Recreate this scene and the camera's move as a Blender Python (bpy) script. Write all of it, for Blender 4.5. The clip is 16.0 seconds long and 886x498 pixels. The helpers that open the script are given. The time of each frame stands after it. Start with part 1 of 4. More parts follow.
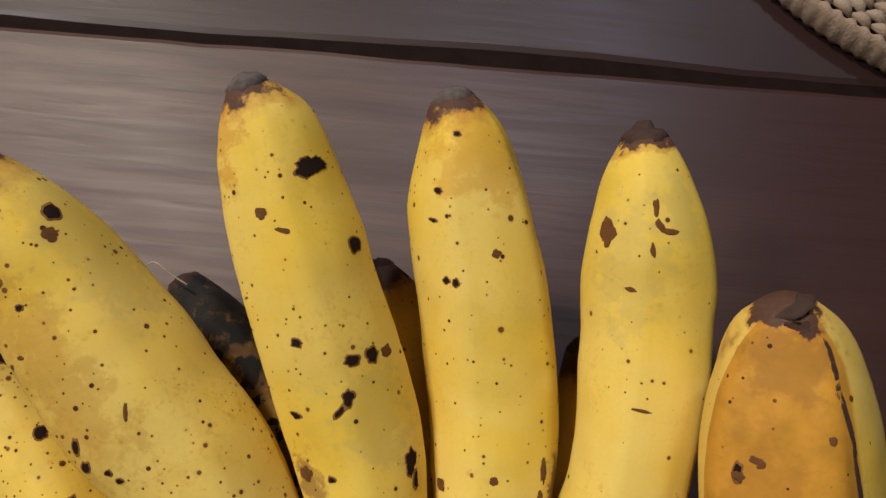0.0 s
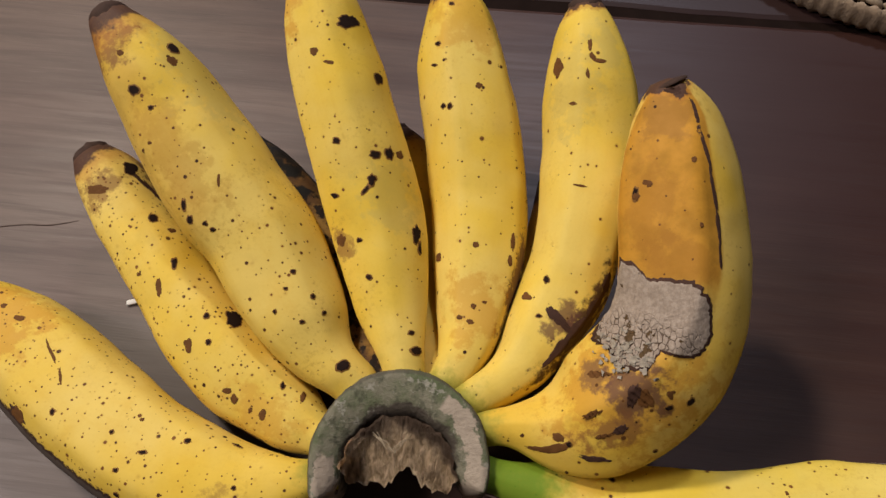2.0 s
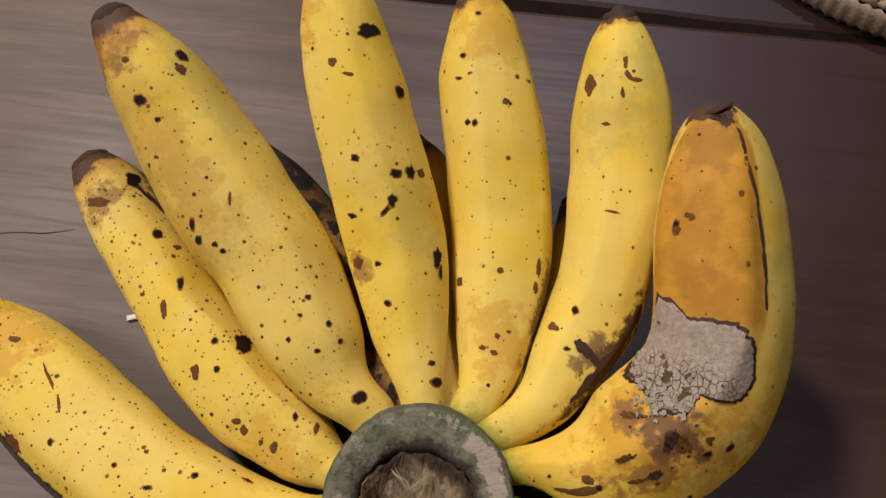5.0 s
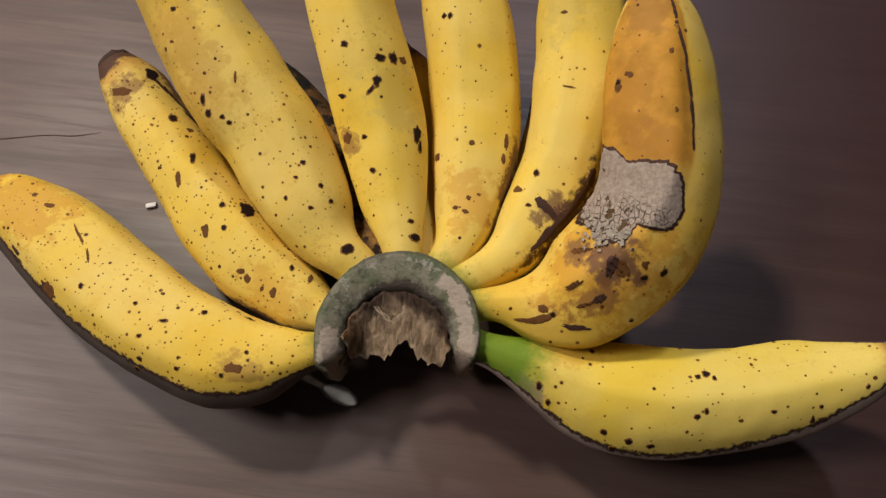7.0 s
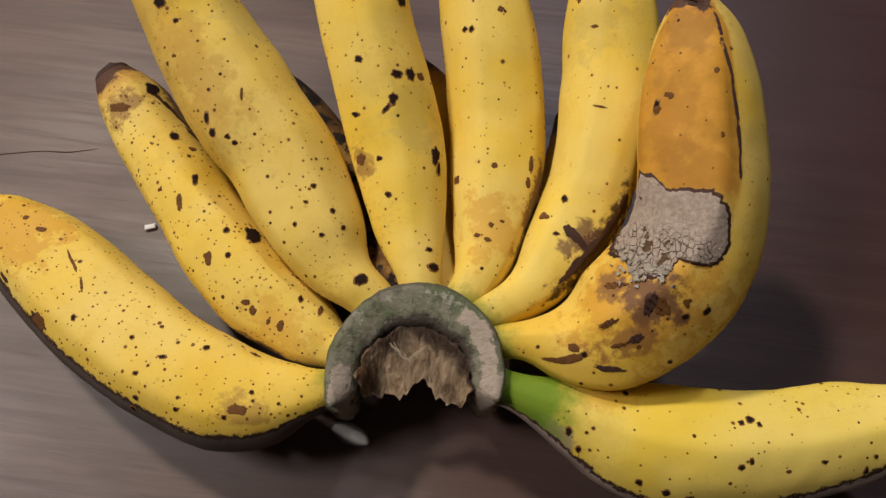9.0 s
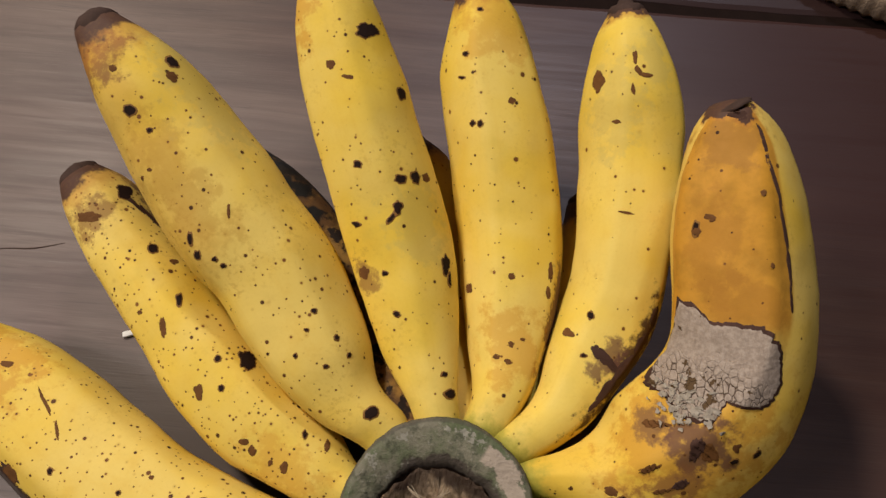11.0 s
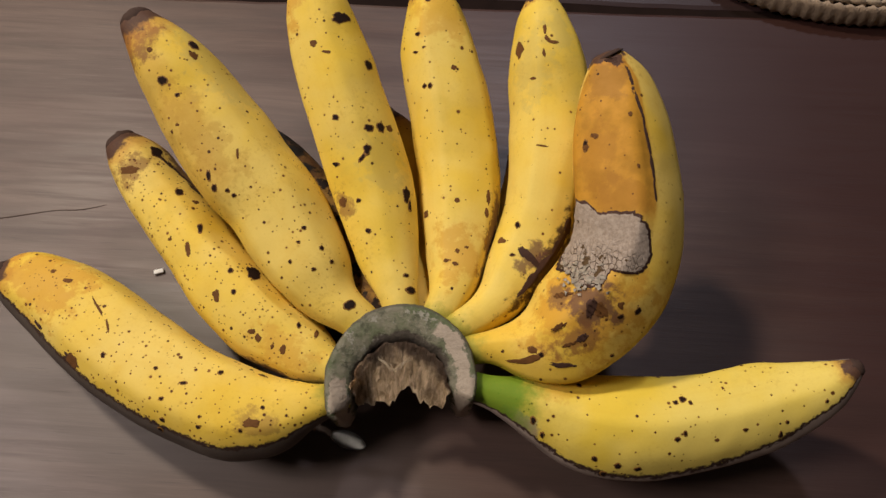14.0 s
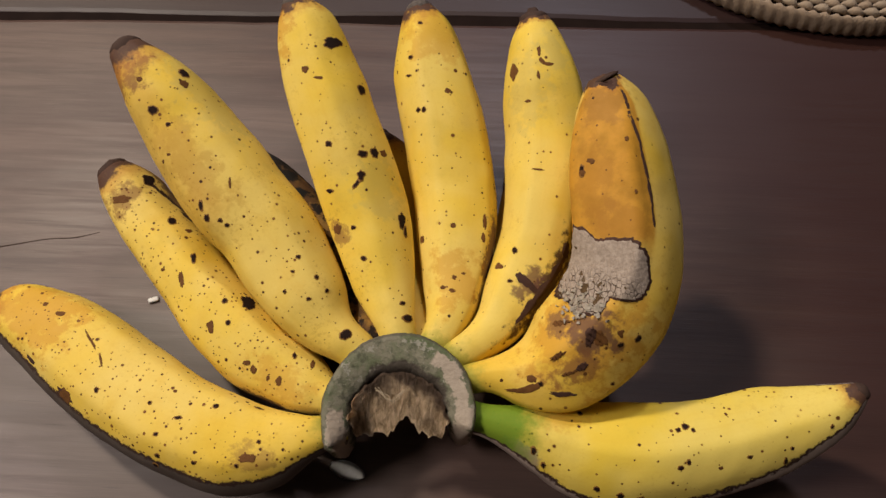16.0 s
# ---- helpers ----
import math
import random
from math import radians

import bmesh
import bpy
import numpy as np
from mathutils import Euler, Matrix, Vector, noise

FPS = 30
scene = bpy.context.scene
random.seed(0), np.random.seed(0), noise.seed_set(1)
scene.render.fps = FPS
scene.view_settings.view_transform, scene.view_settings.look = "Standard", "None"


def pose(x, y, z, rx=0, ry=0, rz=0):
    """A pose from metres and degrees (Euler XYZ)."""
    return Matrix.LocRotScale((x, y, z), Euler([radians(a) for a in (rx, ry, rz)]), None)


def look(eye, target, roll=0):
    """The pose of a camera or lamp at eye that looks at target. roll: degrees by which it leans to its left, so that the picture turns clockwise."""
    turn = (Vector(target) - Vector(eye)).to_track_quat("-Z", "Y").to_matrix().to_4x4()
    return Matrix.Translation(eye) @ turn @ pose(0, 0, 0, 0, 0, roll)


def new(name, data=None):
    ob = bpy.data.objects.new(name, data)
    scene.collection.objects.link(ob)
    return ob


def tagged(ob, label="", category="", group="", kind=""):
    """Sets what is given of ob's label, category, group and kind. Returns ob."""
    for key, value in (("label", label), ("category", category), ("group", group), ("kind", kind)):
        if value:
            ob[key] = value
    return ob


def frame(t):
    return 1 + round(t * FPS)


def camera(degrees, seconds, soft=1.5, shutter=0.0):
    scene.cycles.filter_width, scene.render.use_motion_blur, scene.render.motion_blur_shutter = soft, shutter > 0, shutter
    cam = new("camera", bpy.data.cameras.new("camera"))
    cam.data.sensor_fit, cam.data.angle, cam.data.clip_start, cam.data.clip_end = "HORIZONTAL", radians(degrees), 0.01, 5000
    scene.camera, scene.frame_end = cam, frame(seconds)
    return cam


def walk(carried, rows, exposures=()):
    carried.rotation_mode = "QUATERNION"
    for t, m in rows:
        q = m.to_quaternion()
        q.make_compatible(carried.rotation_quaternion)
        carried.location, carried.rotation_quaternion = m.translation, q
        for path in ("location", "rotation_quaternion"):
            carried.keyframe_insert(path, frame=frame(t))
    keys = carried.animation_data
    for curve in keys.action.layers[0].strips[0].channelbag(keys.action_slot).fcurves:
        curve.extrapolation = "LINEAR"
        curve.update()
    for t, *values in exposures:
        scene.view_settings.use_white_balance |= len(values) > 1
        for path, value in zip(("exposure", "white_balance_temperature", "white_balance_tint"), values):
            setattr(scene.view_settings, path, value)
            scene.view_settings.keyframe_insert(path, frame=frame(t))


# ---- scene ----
cam = camera(67.0, 16.0)
PATH = [
    (0, (-0.01413, 0.01562, 0.23827), (-0.01102, 0.12245, -0.04204), 7.05),
    (0.5, (-0.00950, -0.00631, 0.24795), (-0.00819, 0.10107, -0.03217), 5.81),
    (1, (-0.00394, -0.03664, 0.26148), (-0.00507, 0.07651, -0.01636), 4.65),
    (1.5, (0.00001, -0.06357, 0.26935), (-0.00661, 0.05910, -0.00435), 2.54),
    (2, (0.00554, -0.08203, 0.27155), (-0.00756, 0.04515, 0.00017), 0.48),
    (2.5, (0.00602, -0.09103, 0.27063), (-0.01187, 0.03613, -0.00050), -1.08),
    (3, (0.00444, -0.08953, 0.26920), (-0.01429, 0.03893, -0.00126), -1.18),
    (3.5, (0.00079, -0.07349, 0.26736), (-0.01278, 0.05336, -0.00416), 0.77),
    (3.7, (-0.00117, -0.06494, 0.26595), (-0.01330, 0.06145, -0.00585), 1.33),
    (5.8, (-0.00874, -0.06834, 0.26651), (-0.01556, 0.05154, -0.00841), 4.36),
    (6, (-0.00461, -0.08181, 0.26727), (-0.01416, 0.03929, -0.00704), 3.19),
    (6.5, (0.00280, -0.10703, 0.26865), (-0.01024, 0.01428, -0.00542), 1.41),
    (7, (0.01222, -0.12214, 0.27455), (-0.00149, 0.00038, 0.00105), 0.99),
    (7.5, (0.01777, -0.13122, 0.28318), (0.00312, -0.00518, 0.01133), 0.76),
    (8, (0.01279, -0.12601, 0.28500), (-0.00329, 0.00142, 0.01389), 0.32),
    (8.5, (0.01297, -0.11861, 0.27839), (-0.00380, 0.01098, 0.00835), 0.49),
    (9, (0.00323, -0.10782, 0.26204), (-0.01085, 0.01689, -0.01045), 1.28),
    (9.5, (-0.00507, -0.08893, 0.26070), (-0.01676, 0.03796, -0.01090), 2.56),
    (10, (-0.00847, -0.07633, 0.26163), (-0.01332, 0.05184, -0.00957), 4.66),
    (10.2, (-0.01157, -0.06713, 0.26106), (-0.01592, 0.05955, -0.01085), 4.49),
    (12.3, (-0.01774, -0.05462, 0.26661), (-0.01314, 0.05367, -0.01313), 6.28),
    (12.5, (-0.01410, -0.06789, 0.27333), (-0.01216, 0.04541, -0.00444), 4.80),
    (13, (-0.00716, -0.09784, 0.28159), (-0.01074, 0.02345, 0.00723), 2.08),
    (13.5, (-0.00128, -0.11777, 0.29059), (-0.00719, 0.01143, 0.01990), 1.06),
    (14, (0.00772, -0.12342, 0.30022), (0.00143, 0.01048, 0.03184), 0.82),
    (14.5, (0.01147, -0.12084, 0.30221), (0.00507, 0.01611, 0.03537), 0.54),
    (15, (0.00896, -0.11814, 0.30327), (0.00361, 0.02036, 0.03721), 0.64),
    (15.5, (0.01039, -0.11509, 0.30347), (0.00429, 0.02330, 0.03736), 0.04),
    (16, (0.00913, -0.11309, 0.30119), (0.00228, 0.02211, 0.03347), -0.33),
]
EXPOSURES = [(0.0, -0.16, 6180, 10), (3.0, -0.10, 6340, 10), (7.0, -0.07, 6220, 10), (10.0, -0.11, 6280, 10), (14.5, -0.07, 6500, 10), (16.0, -0.05, 6520, 10)]
walk(cam, [(t, look(eye, target, roll)) for t, eye, target, roll in PATH], EXPOSURES)

# ---- light ----
world = bpy.data.worlds.new("room_air")
scene.world = world
world.use_nodes = True
world.node_tree.nodes["Background"].inputs[0].default_value = (0.55, 0.6, 0.8, 1)
world.node_tree.nodes["Background"].inputs[1].default_value = 0.02


def area_lamp(name, eye, target, size, power, colour, depth=0.0):
    data = bpy.data.lights.new(name, "AREA")
    data.shape, data.size, data.energy, data.color = "DISK", size, power, colour
    if depth:
        data.shape, data.size_y = "RECTANGLE", depth
    ob = new(name, data)
    ob.matrix_world = look(eye, target)
    return ob


area_lamp("ceiling_lamp", (-0.88, 0.76, 1.44), (0, 0, 0), 0.18, 23.0, (1.0, 0.88, 0.72))
area_lamp("second_lamp", (0.25, 1.26, 1.62), (0, 0.1, 0), 0.15, 11.0, (0.86, 0.87, 1.0))
area_lamp("side_lamp", (-1.25, -0.10, 1.50), (-0.3, -0.1, 0), 0.52, 18, (1.0, 0.90, 0.84), 0.32)


# ---- materials ----
class Nodes:
    """A small writer of node trees."""

    def __init__(self, name):
        self.mat = bpy.data.materials.new(name)
        self.mat.use_nodes = True
        self.tree = self.mat.node_tree
        self.bsdf = self.tree.nodes["Principled BSDF"]
        self.coord = self.tree.nodes.new("ShaderNodeTexCoord")

    def put(self, socket, value):
        if isinstance(value, (int, float)):
            socket.default_value = value
        elif isinstance(value, tuple):
            socket.default_value = value + (1,) if len(value) == 3 and len(socket.default_value) == 4 else value
        else:
            self.tree.links.new(value, socket)

    def math(self, op, a, b=0.0, c=0.0, clamp=False):
        n = self.tree.nodes.new("ShaderNodeMath")
        n.operation, n.use_clamp = op, clamp
        for s, v in zip(n.inputs, (a, b, c)):
            self.put(s, v)
        return n.outputs[0]

    def noise(self, scale, detail=3.0, rough=0.55, vector=None, distortion=0.0):
        n = self.tree.nodes.new("ShaderNodeTexNoise")
        n.inputs["Scale"].default_value, n.inputs["Detail"].default_value = scale, detail
        n.inputs["Roughness"].default_value, n.inputs["Distortion"].default_value = rough, distortion
        self.put(n.inputs["Vector"], self.coord.outputs["Object"] if vector is None else vector)
        return n.outputs["Fac"]

    def voronoi(self, scale, feature="F1", vector=None, rand=1.0):
        n = self.tree.nodes.new("ShaderNodeTexVoronoi")
        n.feature = feature
        n.inputs["Scale"].default_value, n.inputs["Randomness"].default_value = scale, rand
        self.put(n.inputs["Vector"], self.coord.outputs["Object"] if vector is None else vector)
        return n

    def mapped(self, scale, source="Object", turn=(0, 0, 0), shift=(0, 0, 0)):
        n = self.tree.nodes.new("ShaderNodeMapping")
        n.inputs["Scale"].default_value = scale
        n.inputs["Rotation"].default_value = turn
        n.inputs["Location"].default_value = shift
        self.put(n.inputs["Vector"], self.coord.outputs[source])
        return n.outputs[0]

    def step(self, value, low, high, to_low=0.0, to_high=1.0):
        n = self.tree.nodes.new("ShaderNodeMapRange")
        n.interpolation_type = "SMOOTHSTEP"
        for s, v in zip(n.inputs, (value, low, high, to_low, to_high)):
            self.put(s, v)
        return n.outputs[0]

    def mix(self, fac, a, b, kind="MIX"):
        n = self.tree.nodes.new("ShaderNodeMix")
        n.data_type, n.blend_type = "RGBA", kind
        self.put(n.inputs[0], fac)
        self.put(n.inputs[6], a)
        self.put(n.inputs[7], b)
        return n.outputs[2]

    def axes(self, source="Object"):
        n = self.tree.nodes.new("ShaderNodeSeparateXYZ")
        self.put(n.inputs[0], self.coord.outputs[source])
        return n.outputs

    def bump(self, height, strength, distance):
        n = self.tree.nodes.new("ShaderNodeBump")
        n.inputs["Strength"].default_value, n.inputs["Distance"].default_value = strength, distance
        self.put(n.inputs["Height"], height)
        self.put(self.bsdf.inputs["Normal"], n.outputs[0])

    def done(self, colour, rough=0.5, specular=0.5):
        self.put(self.bsdf.inputs["Base Color"], colour)
        self.put(self.bsdf.inputs["Roughness"], rough)
        self.put(self.bsdf.inputs["Specular IOR Level"], specular)
        return self.mat


def plain(name, colour, rough=0.6, vary=0.15, scale=60.0, specular=0.4):
    n = Nodes(name)
    dark = tuple(c * (1 - vary * 2) for c in colour)
    n.bump(n.noise(scale * 8), 0.3, 0.0005)
    return n.done(n.mix(n.noise(scale), dark, colour), rough, specular)


def wood(name, tone):
    """Dark stained timber with a worn satin varnish, grain along x."""
    n = Nodes(name)
    long_grain = n.noise(1.0, 5, 0.6, n.mapped((5, 60, 40)), 0.4)
    streak = n.noise(1.0, 4, 0.65, n.mapped((14, 260, 100)), 0.6)
    fine = n.noise(1.0, 2, 0.6, n.mapped((60, 1500, 300)))
    cloud = n.noise(7.0, 3)
    colour = n.mix(n.step(long_grain, 0.3, 0.72), (0.056, 0.027, 0.020), (0.112, 0.067, 0.051))
    colour = n.mix(n.step(streak, 0.42, 0.72, 0, 0.55), colour, (0.048, 0.026, 0.021))
    colour = n.mix(n.step(fine, 0.58, 0.8, 0, 0.32), colour, (0.165, 0.115, 0.092))
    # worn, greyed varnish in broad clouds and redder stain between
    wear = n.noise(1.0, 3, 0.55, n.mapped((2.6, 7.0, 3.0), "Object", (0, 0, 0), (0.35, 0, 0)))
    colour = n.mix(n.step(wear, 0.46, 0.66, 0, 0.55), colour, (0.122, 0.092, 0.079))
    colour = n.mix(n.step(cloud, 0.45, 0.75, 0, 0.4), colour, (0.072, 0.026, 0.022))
    # reddish darkening towards the far right: dimmer light put into the wood's colour
    dim_right = n.math("MULTIPLY_ADD", n.math("SUBTRACT", wear, 0.5), 0.3, n.math("MULTIPLY_ADD", n.axes()[1], 0.7, n.axes()[0]))
    colour = n.mix(n.step(dim_right, 0.04, 0.25, 0, 0.92), colour, (0.034, 0.0120, 0.0098))
    pore = n.noise(1.0, 1, 0.5, n.mapped((40, 900, 300)))
    colour = n.mix(n.step(pore, 0.68, 0.76, 0, 0.35), colour, (0.030, 0.017, 0.014))
    n.bump(n.math("ADD", streak, n.math("MULTIPLY", fine, 0.5)), 0.16, 0.0005)
    rough = n.step(n.math("ADD", n.math("MULTIPLY", cloud, 0.5), n.math("MULTIPLY", streak, 0.5)), 0.3, 0.7, 0.40, 0.54)
    # tone mixes in a dark colour that dims the whole board
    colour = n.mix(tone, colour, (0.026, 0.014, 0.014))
    return n.done(colour, rough, 0.42)


def skin(name, tone=0.0, spots=0.5, tip=0.07, green=0.0, bruise=0.3, under=None, face=None, stains=(), seed=0.0):
    """Banana peel. u runs round the fruit, v from the tip to the neck."""
    n = Nodes(name)
    u, v, _ = n.axes("UV")
    here = n.mapped((1, 1, 1), "Object", (0, 0, 0), (seed, seed * 0.7, seed * 0.3))
    broad = n.noise(22, 3, 0.55, here)
    mid = n.noise(90, 4, 0.6, here)
    grit = n.noise(900, 2, 0.6, here)
    ripe = (0.75, 0.518 - 0.05 * tone, 0.056)
    pale = (0.76, 0.568 - 0.05 * tone, 0.130)
    deep = (0.63, 0.350, 0.030)
    colour = n.mix(n.step(broad, 0.35, 0.65), ripe, pale)
    colour = n.mix(n.step(mid, 0.50, 0.80, 0, 0.18 + 0.3 * tone), colour, deep)
    # long fibres under the peel
    fibre = n.noise(1.0, 2, 0.5, n.mapped((60, 4, 1), "UV"))
    colour = n.mix(n.step(fibre, 0.5, 0.8, 0, 0.10), colour, deep)
    # granular mottling, in drifts
    drift = n.noise(34, 4, 0.6, n.mapped((1, 1, 1), "Object", (0.2, 0.7, 0.1), (0, seed, 1)))
    speck = n.noise(520, 3, 0.7, here)
    grain = n.math("MULTIPLY", n.step(drift, 0.46, 0.70), n.step(speck, 0.50, 0.68))
    colour = n.mix(n.math("MULTIPLY", grain, 0.12 + 0.7 * bruise), colour, (0.40, 0.21, 0.03))
    olive = n.noise(46, 4, 0.6, n.mapped((1, 1, 1), "Object", (0.9, 0.1, 0.4), (seed, 2, 0)))
    colour = n.mix(n.step(olive, 0.58, 0.74, 0, 0.22), colour, (0.50, 0.37, 0.065))
    # soft bruises
    blotch = n.noise(55, 4, 0.65, n.mapped((1, 1, 1), "Object", (0.4, 0.2, 0.9), (seed + 3, 0, 0)))
    colour = n.mix(n.step(blotch, 0.76 - 0.28 * bruise, 0.92 - 0.2 * bruise, 0, 0.75), colour, (0.36, 0.15, 0.028))
    if face is not None:
        # one flat side that has browned
        edge = n.math("MULTIPLY", n.math("SUBTRACT", n.noise(70, 4, 0.6, here), 0.5), face[5])
        across = n.math("ADD", u, edge)
        down = n.math("ADD", v, edge)
        inside = n.math("MULTIPLY", n.step(across, face[0] - 0.015, face[0] + 0.015), n.step(across, face[1] + face[5] * 0.15 + 0.004, face[1] - 0.004 - face[5] * 0.15))
        inside = n.math("MULTIPLY", inside, n.step(down, face[2] + 0.03, face[2] - 0.03))
        tint = n.mix(n.step(mid, 0.4, 0.7), face[3], tuple(c * 0.68 for c in face[3]))
        colour = n.mix(n.math("MULTIPLY", inside, face[4]), colour, tint)
    # cloudy stains: v, u, their reach, colour and strength
    ragged = n.noise(150, 5, 0.68, n.mapped((1, 1, 1), "Object", (0.3, 0.5, 0.2), (0, seed, 4)))
    for v0, u0, rv, ru, tint, strength in stains:
        dv = n.math("DIVIDE", n.math("SUBTRACT", v, v0), rv)
        du = n.math("DIVIDE", n.math("WRAP", n.math("SUBTRACT", u, u0), 0.5, -0.5), ru)
        far = n.math("SQRT", n.math("ADD", n.math("MULTIPLY", dv, dv), n.math("MULTIPLY", du, du)))
        far = n.math("MULTIPLY_ADD", n.math("SUBTRACT", ragged, 0.5), 3.6, far)
        colour = n.mix(n.step(far, 1.15, 0.55, 0, strength), colour, tint)
    # freckles at two sizes
    rim = n.math("MULTIPLY", n.math("SUBTRACT", mid, 0.5), 0.25)
    for scale, share, size in ((210, 0.13 * spots, 0.13), (330, 0.30 * spots, 0.20), (600, 0.26 * spots, 0.22)):
        cells = n.voronoi(scale, "F1", here)
        sep = n.tree.nodes.new("ShaderNodeSeparateColor")
        n.put(sep.inputs[0], cells.outputs["Color"])
        lone = n.math("LESS_THAN", sep.outputs[0], share)
        reach = n.math("MULTIPLY_ADD", sep.outputs[1], size, 0.05)
        away = n.math("ADD", cells.outputs["Distance"], rim)
        halo = n.math("MULTIPLY", lone, n.step(n.math("SUBTRACT", reach, away), -0.13, 0.02))
        colour = n.mix(n.math("MULTIPLY", halo, 0.30), colour, (0.42, 0.20, 0.025))
        dot = n.math("MULTIPLY", lone, n.step(n.math("SUBTRACT", reach, away), -0.012, 0.028))
        colour = n.mix(dot, colour, n.mix(sep.outputs[2], (0.040, 0.016, 0.008), (0.20, 0.080, 0.018)))
    # the brown, dried tip and the green neck
    wob = n.math("MULTIPLY", n.math("SUBTRACT", n.noise(120, 4, 0.65, here), 0.5), 0.11)
    tv = n.math("ADD", v, wob)
    colour = n.mix(n.step(tv, tip * 2.1, tip * 0.9, 0, 0.6), colour, (0.42, 0.17, 0.03))
    colour = n.mix(n.step(tv, tip * 1.05, tip * 0.55, 0, 1), colour, (0.085, 0.042, 0.028))
    if green:
        colour = n.mix(n.step(n.math("ADD", v, wob), 0.96 - 0.14 * green, 1.0 - 0.10 * green, 0, 0.95), colour, (0.13, 0.235, 0.016) if green > 0.5 else (0.34, 0.31, 0.035))
    if green < 0.5:
        colour = n.mix(n.step(tv, 0.90, 1.02, 0, 0.55), colour, (0.30, 0.26, 0.05))
    if under is not None:
        # scuffed brown-grey underside with a ragged rim
        off = n.math("ABSOLUTE", n.math("WRAP", n.math("SUBTRACT", u, under[0]), 0.5, -0.5))
        off = n.math("ADD", off, n.math("MULTIPLY", n.math("SUBTRACT", n.noise(330, 5, 0.7, here), 0.5), 0.07))
        spread = n.math("ADD", n.step(v, 0.5, 0.02, 0, under[2]), n.step(v, 0.76, 0.92, 0, under[3]))
        off = n.math("SUBTRACT", off, spread)
        colour = n.mix(n.step(off, under[1] + 0.012, under[1]), colour, (0.045, 0.024, 0.020))
        colour = n.mix(n.step(off, under[1] - 0.008, under[1] - 0.018), colour, n.mix(mid, tuple(c * under[4] for c in (0.16, 0.115, 0.095)), tuple(c * under[4] for c in (0.42, 0.34, 0.29))))
    colour = n.mix(n.step(grit, 0.42, 0.75, 0, 0.05), colour, (0.45, 0.25, 0.03))
    n.bump(n.math("ADD", n.math("MULTIPLY", mid, 0.7), n.math("MULTIPLY", grit, 0.15)), 0.22, 0.0010)
    n.bsdf.inputs["Subsurface Weight"].default_value = 0.0
    return n.done(colour, n.step(mid, 0.3, 0.7, 0.56, 0.70), 0.18)


def rotten():
    n = Nodes("overripe_peel")
    v = n.axes("UV")[1]
    mid = n.noise(95, 5, 0.65)
    colour = n.mix(n.step(mid, 0.36, 0.58), (0.34, 0.19, 0.045), (0.13, 0.065, 0.025))
    colour = n.mix(n.step(n.noise(170, 4, 0.6), 0.49, 0.56), colour, (0.020, 0.012, 0.010))
    black = n.math("MULTIPLY_ADD", n.math("SUBTRACT", n.noise(130, 4, 0.6), 0.5), 0.9, v)
    colour = n.mix(n.step(black, 0.30, 0.16, 0, 0.95), colour, (0.012, 0.011, 0.011))
    n.bump(n.noise(260, 4), 0.5, 0.001)
    return n.done(colour, 0.7, 0.25)


def crown_skin():
    """Grey-green cut crown with scuffs, a dark inner rim and pale worn patches."""
    n = Nodes("crown_peel")
    a, b, fleck = n.noise(70, 5, 0.65), n.noise(190, 4, 0.7), n.noise(480, 4, 0.7)
    x, y, z = n.axes()
    dx, dy = n.math("ADD", x, 0.0115), n.math("ADD", y, 0.0550)
    far = n.math("SQRT", n.math("MULTIPLY_ADD", dx, dx, n.math("MULTIPLY", dy, dy)))
    colour = n.mix(n.step(a, 0.38, 0.62), (0.090, 0.110, 0.050), (0.185, 0.170, 0.120))
    colour = n.mix(n.step(b, 0.50, 0.62, 0, 0.7), colour, (0.060, 0.062, 0.038))
    colour = n.mix(n.step(fleck, 0.58, 0.68, 0, 0.55), colour, (0.27, 0.25, 0.19))
    # grey scuffs in islands
    colour = n.mix(n.step(n.noise(120, 5, 0.7, n.mapped((1, 1, 1), "Object", (0, 0, 0), (0.3, 0.1, 0))), 0.58, 0.63, 0, 0.8), colour, (0.29, 0.27, 0.22))
    # two bare tan patches with torn edges
    torn = n.math("MULTIPLY", n.math("SUBTRACT", n.noise(170, 5, 0.7), 0.5), 0.011)
    band = n.math("ADD", far, torn)
    bare = n.math("MULTIPLY", n.step(band, 0.0212, 0.0220), n.step(band, 0.0283, 0.0276))
    side = n.math("ADD", n.math("MULTIPLY_ADD", dy, 0.55, torn), dx)
    right = n.math("MULTIPLY", bare, n.step(n.math("SUBTRACT", dx, n.math("MULTIPLY", dy, 0.55)), 0.0005, 0.0020))
    left = n.math("MULTIPLY", bare, n.step(n.math("MULTIPLY_ADD", torn, 0.6, dy), 0.0020, 0.0005))
    left = n.math("MULTIPLY", left, n.step(side, 0.0, -0.004))
    tan = n.mix(fleck, (0.27, 0.215, 0.165), (0.44, 0.365, 0.285))
    colour = n.mix(right, colour, tan)
    colour = n.mix(left, colour, tan)
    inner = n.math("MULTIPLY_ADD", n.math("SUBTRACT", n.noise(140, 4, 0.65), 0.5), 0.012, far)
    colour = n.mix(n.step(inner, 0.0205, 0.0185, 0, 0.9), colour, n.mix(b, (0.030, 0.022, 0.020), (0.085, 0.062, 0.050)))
    colour = n.mix(n.step(far, 0.0288, 0.0294, 0, 0.6), colour, (0.075, 0.060, 0.045))
    n.bump(n.math("MULTIPLY_ADD", b, 0.6, fleck), 0.7, 0.0010)
    return n.done(colour, 0.72, 0.25)


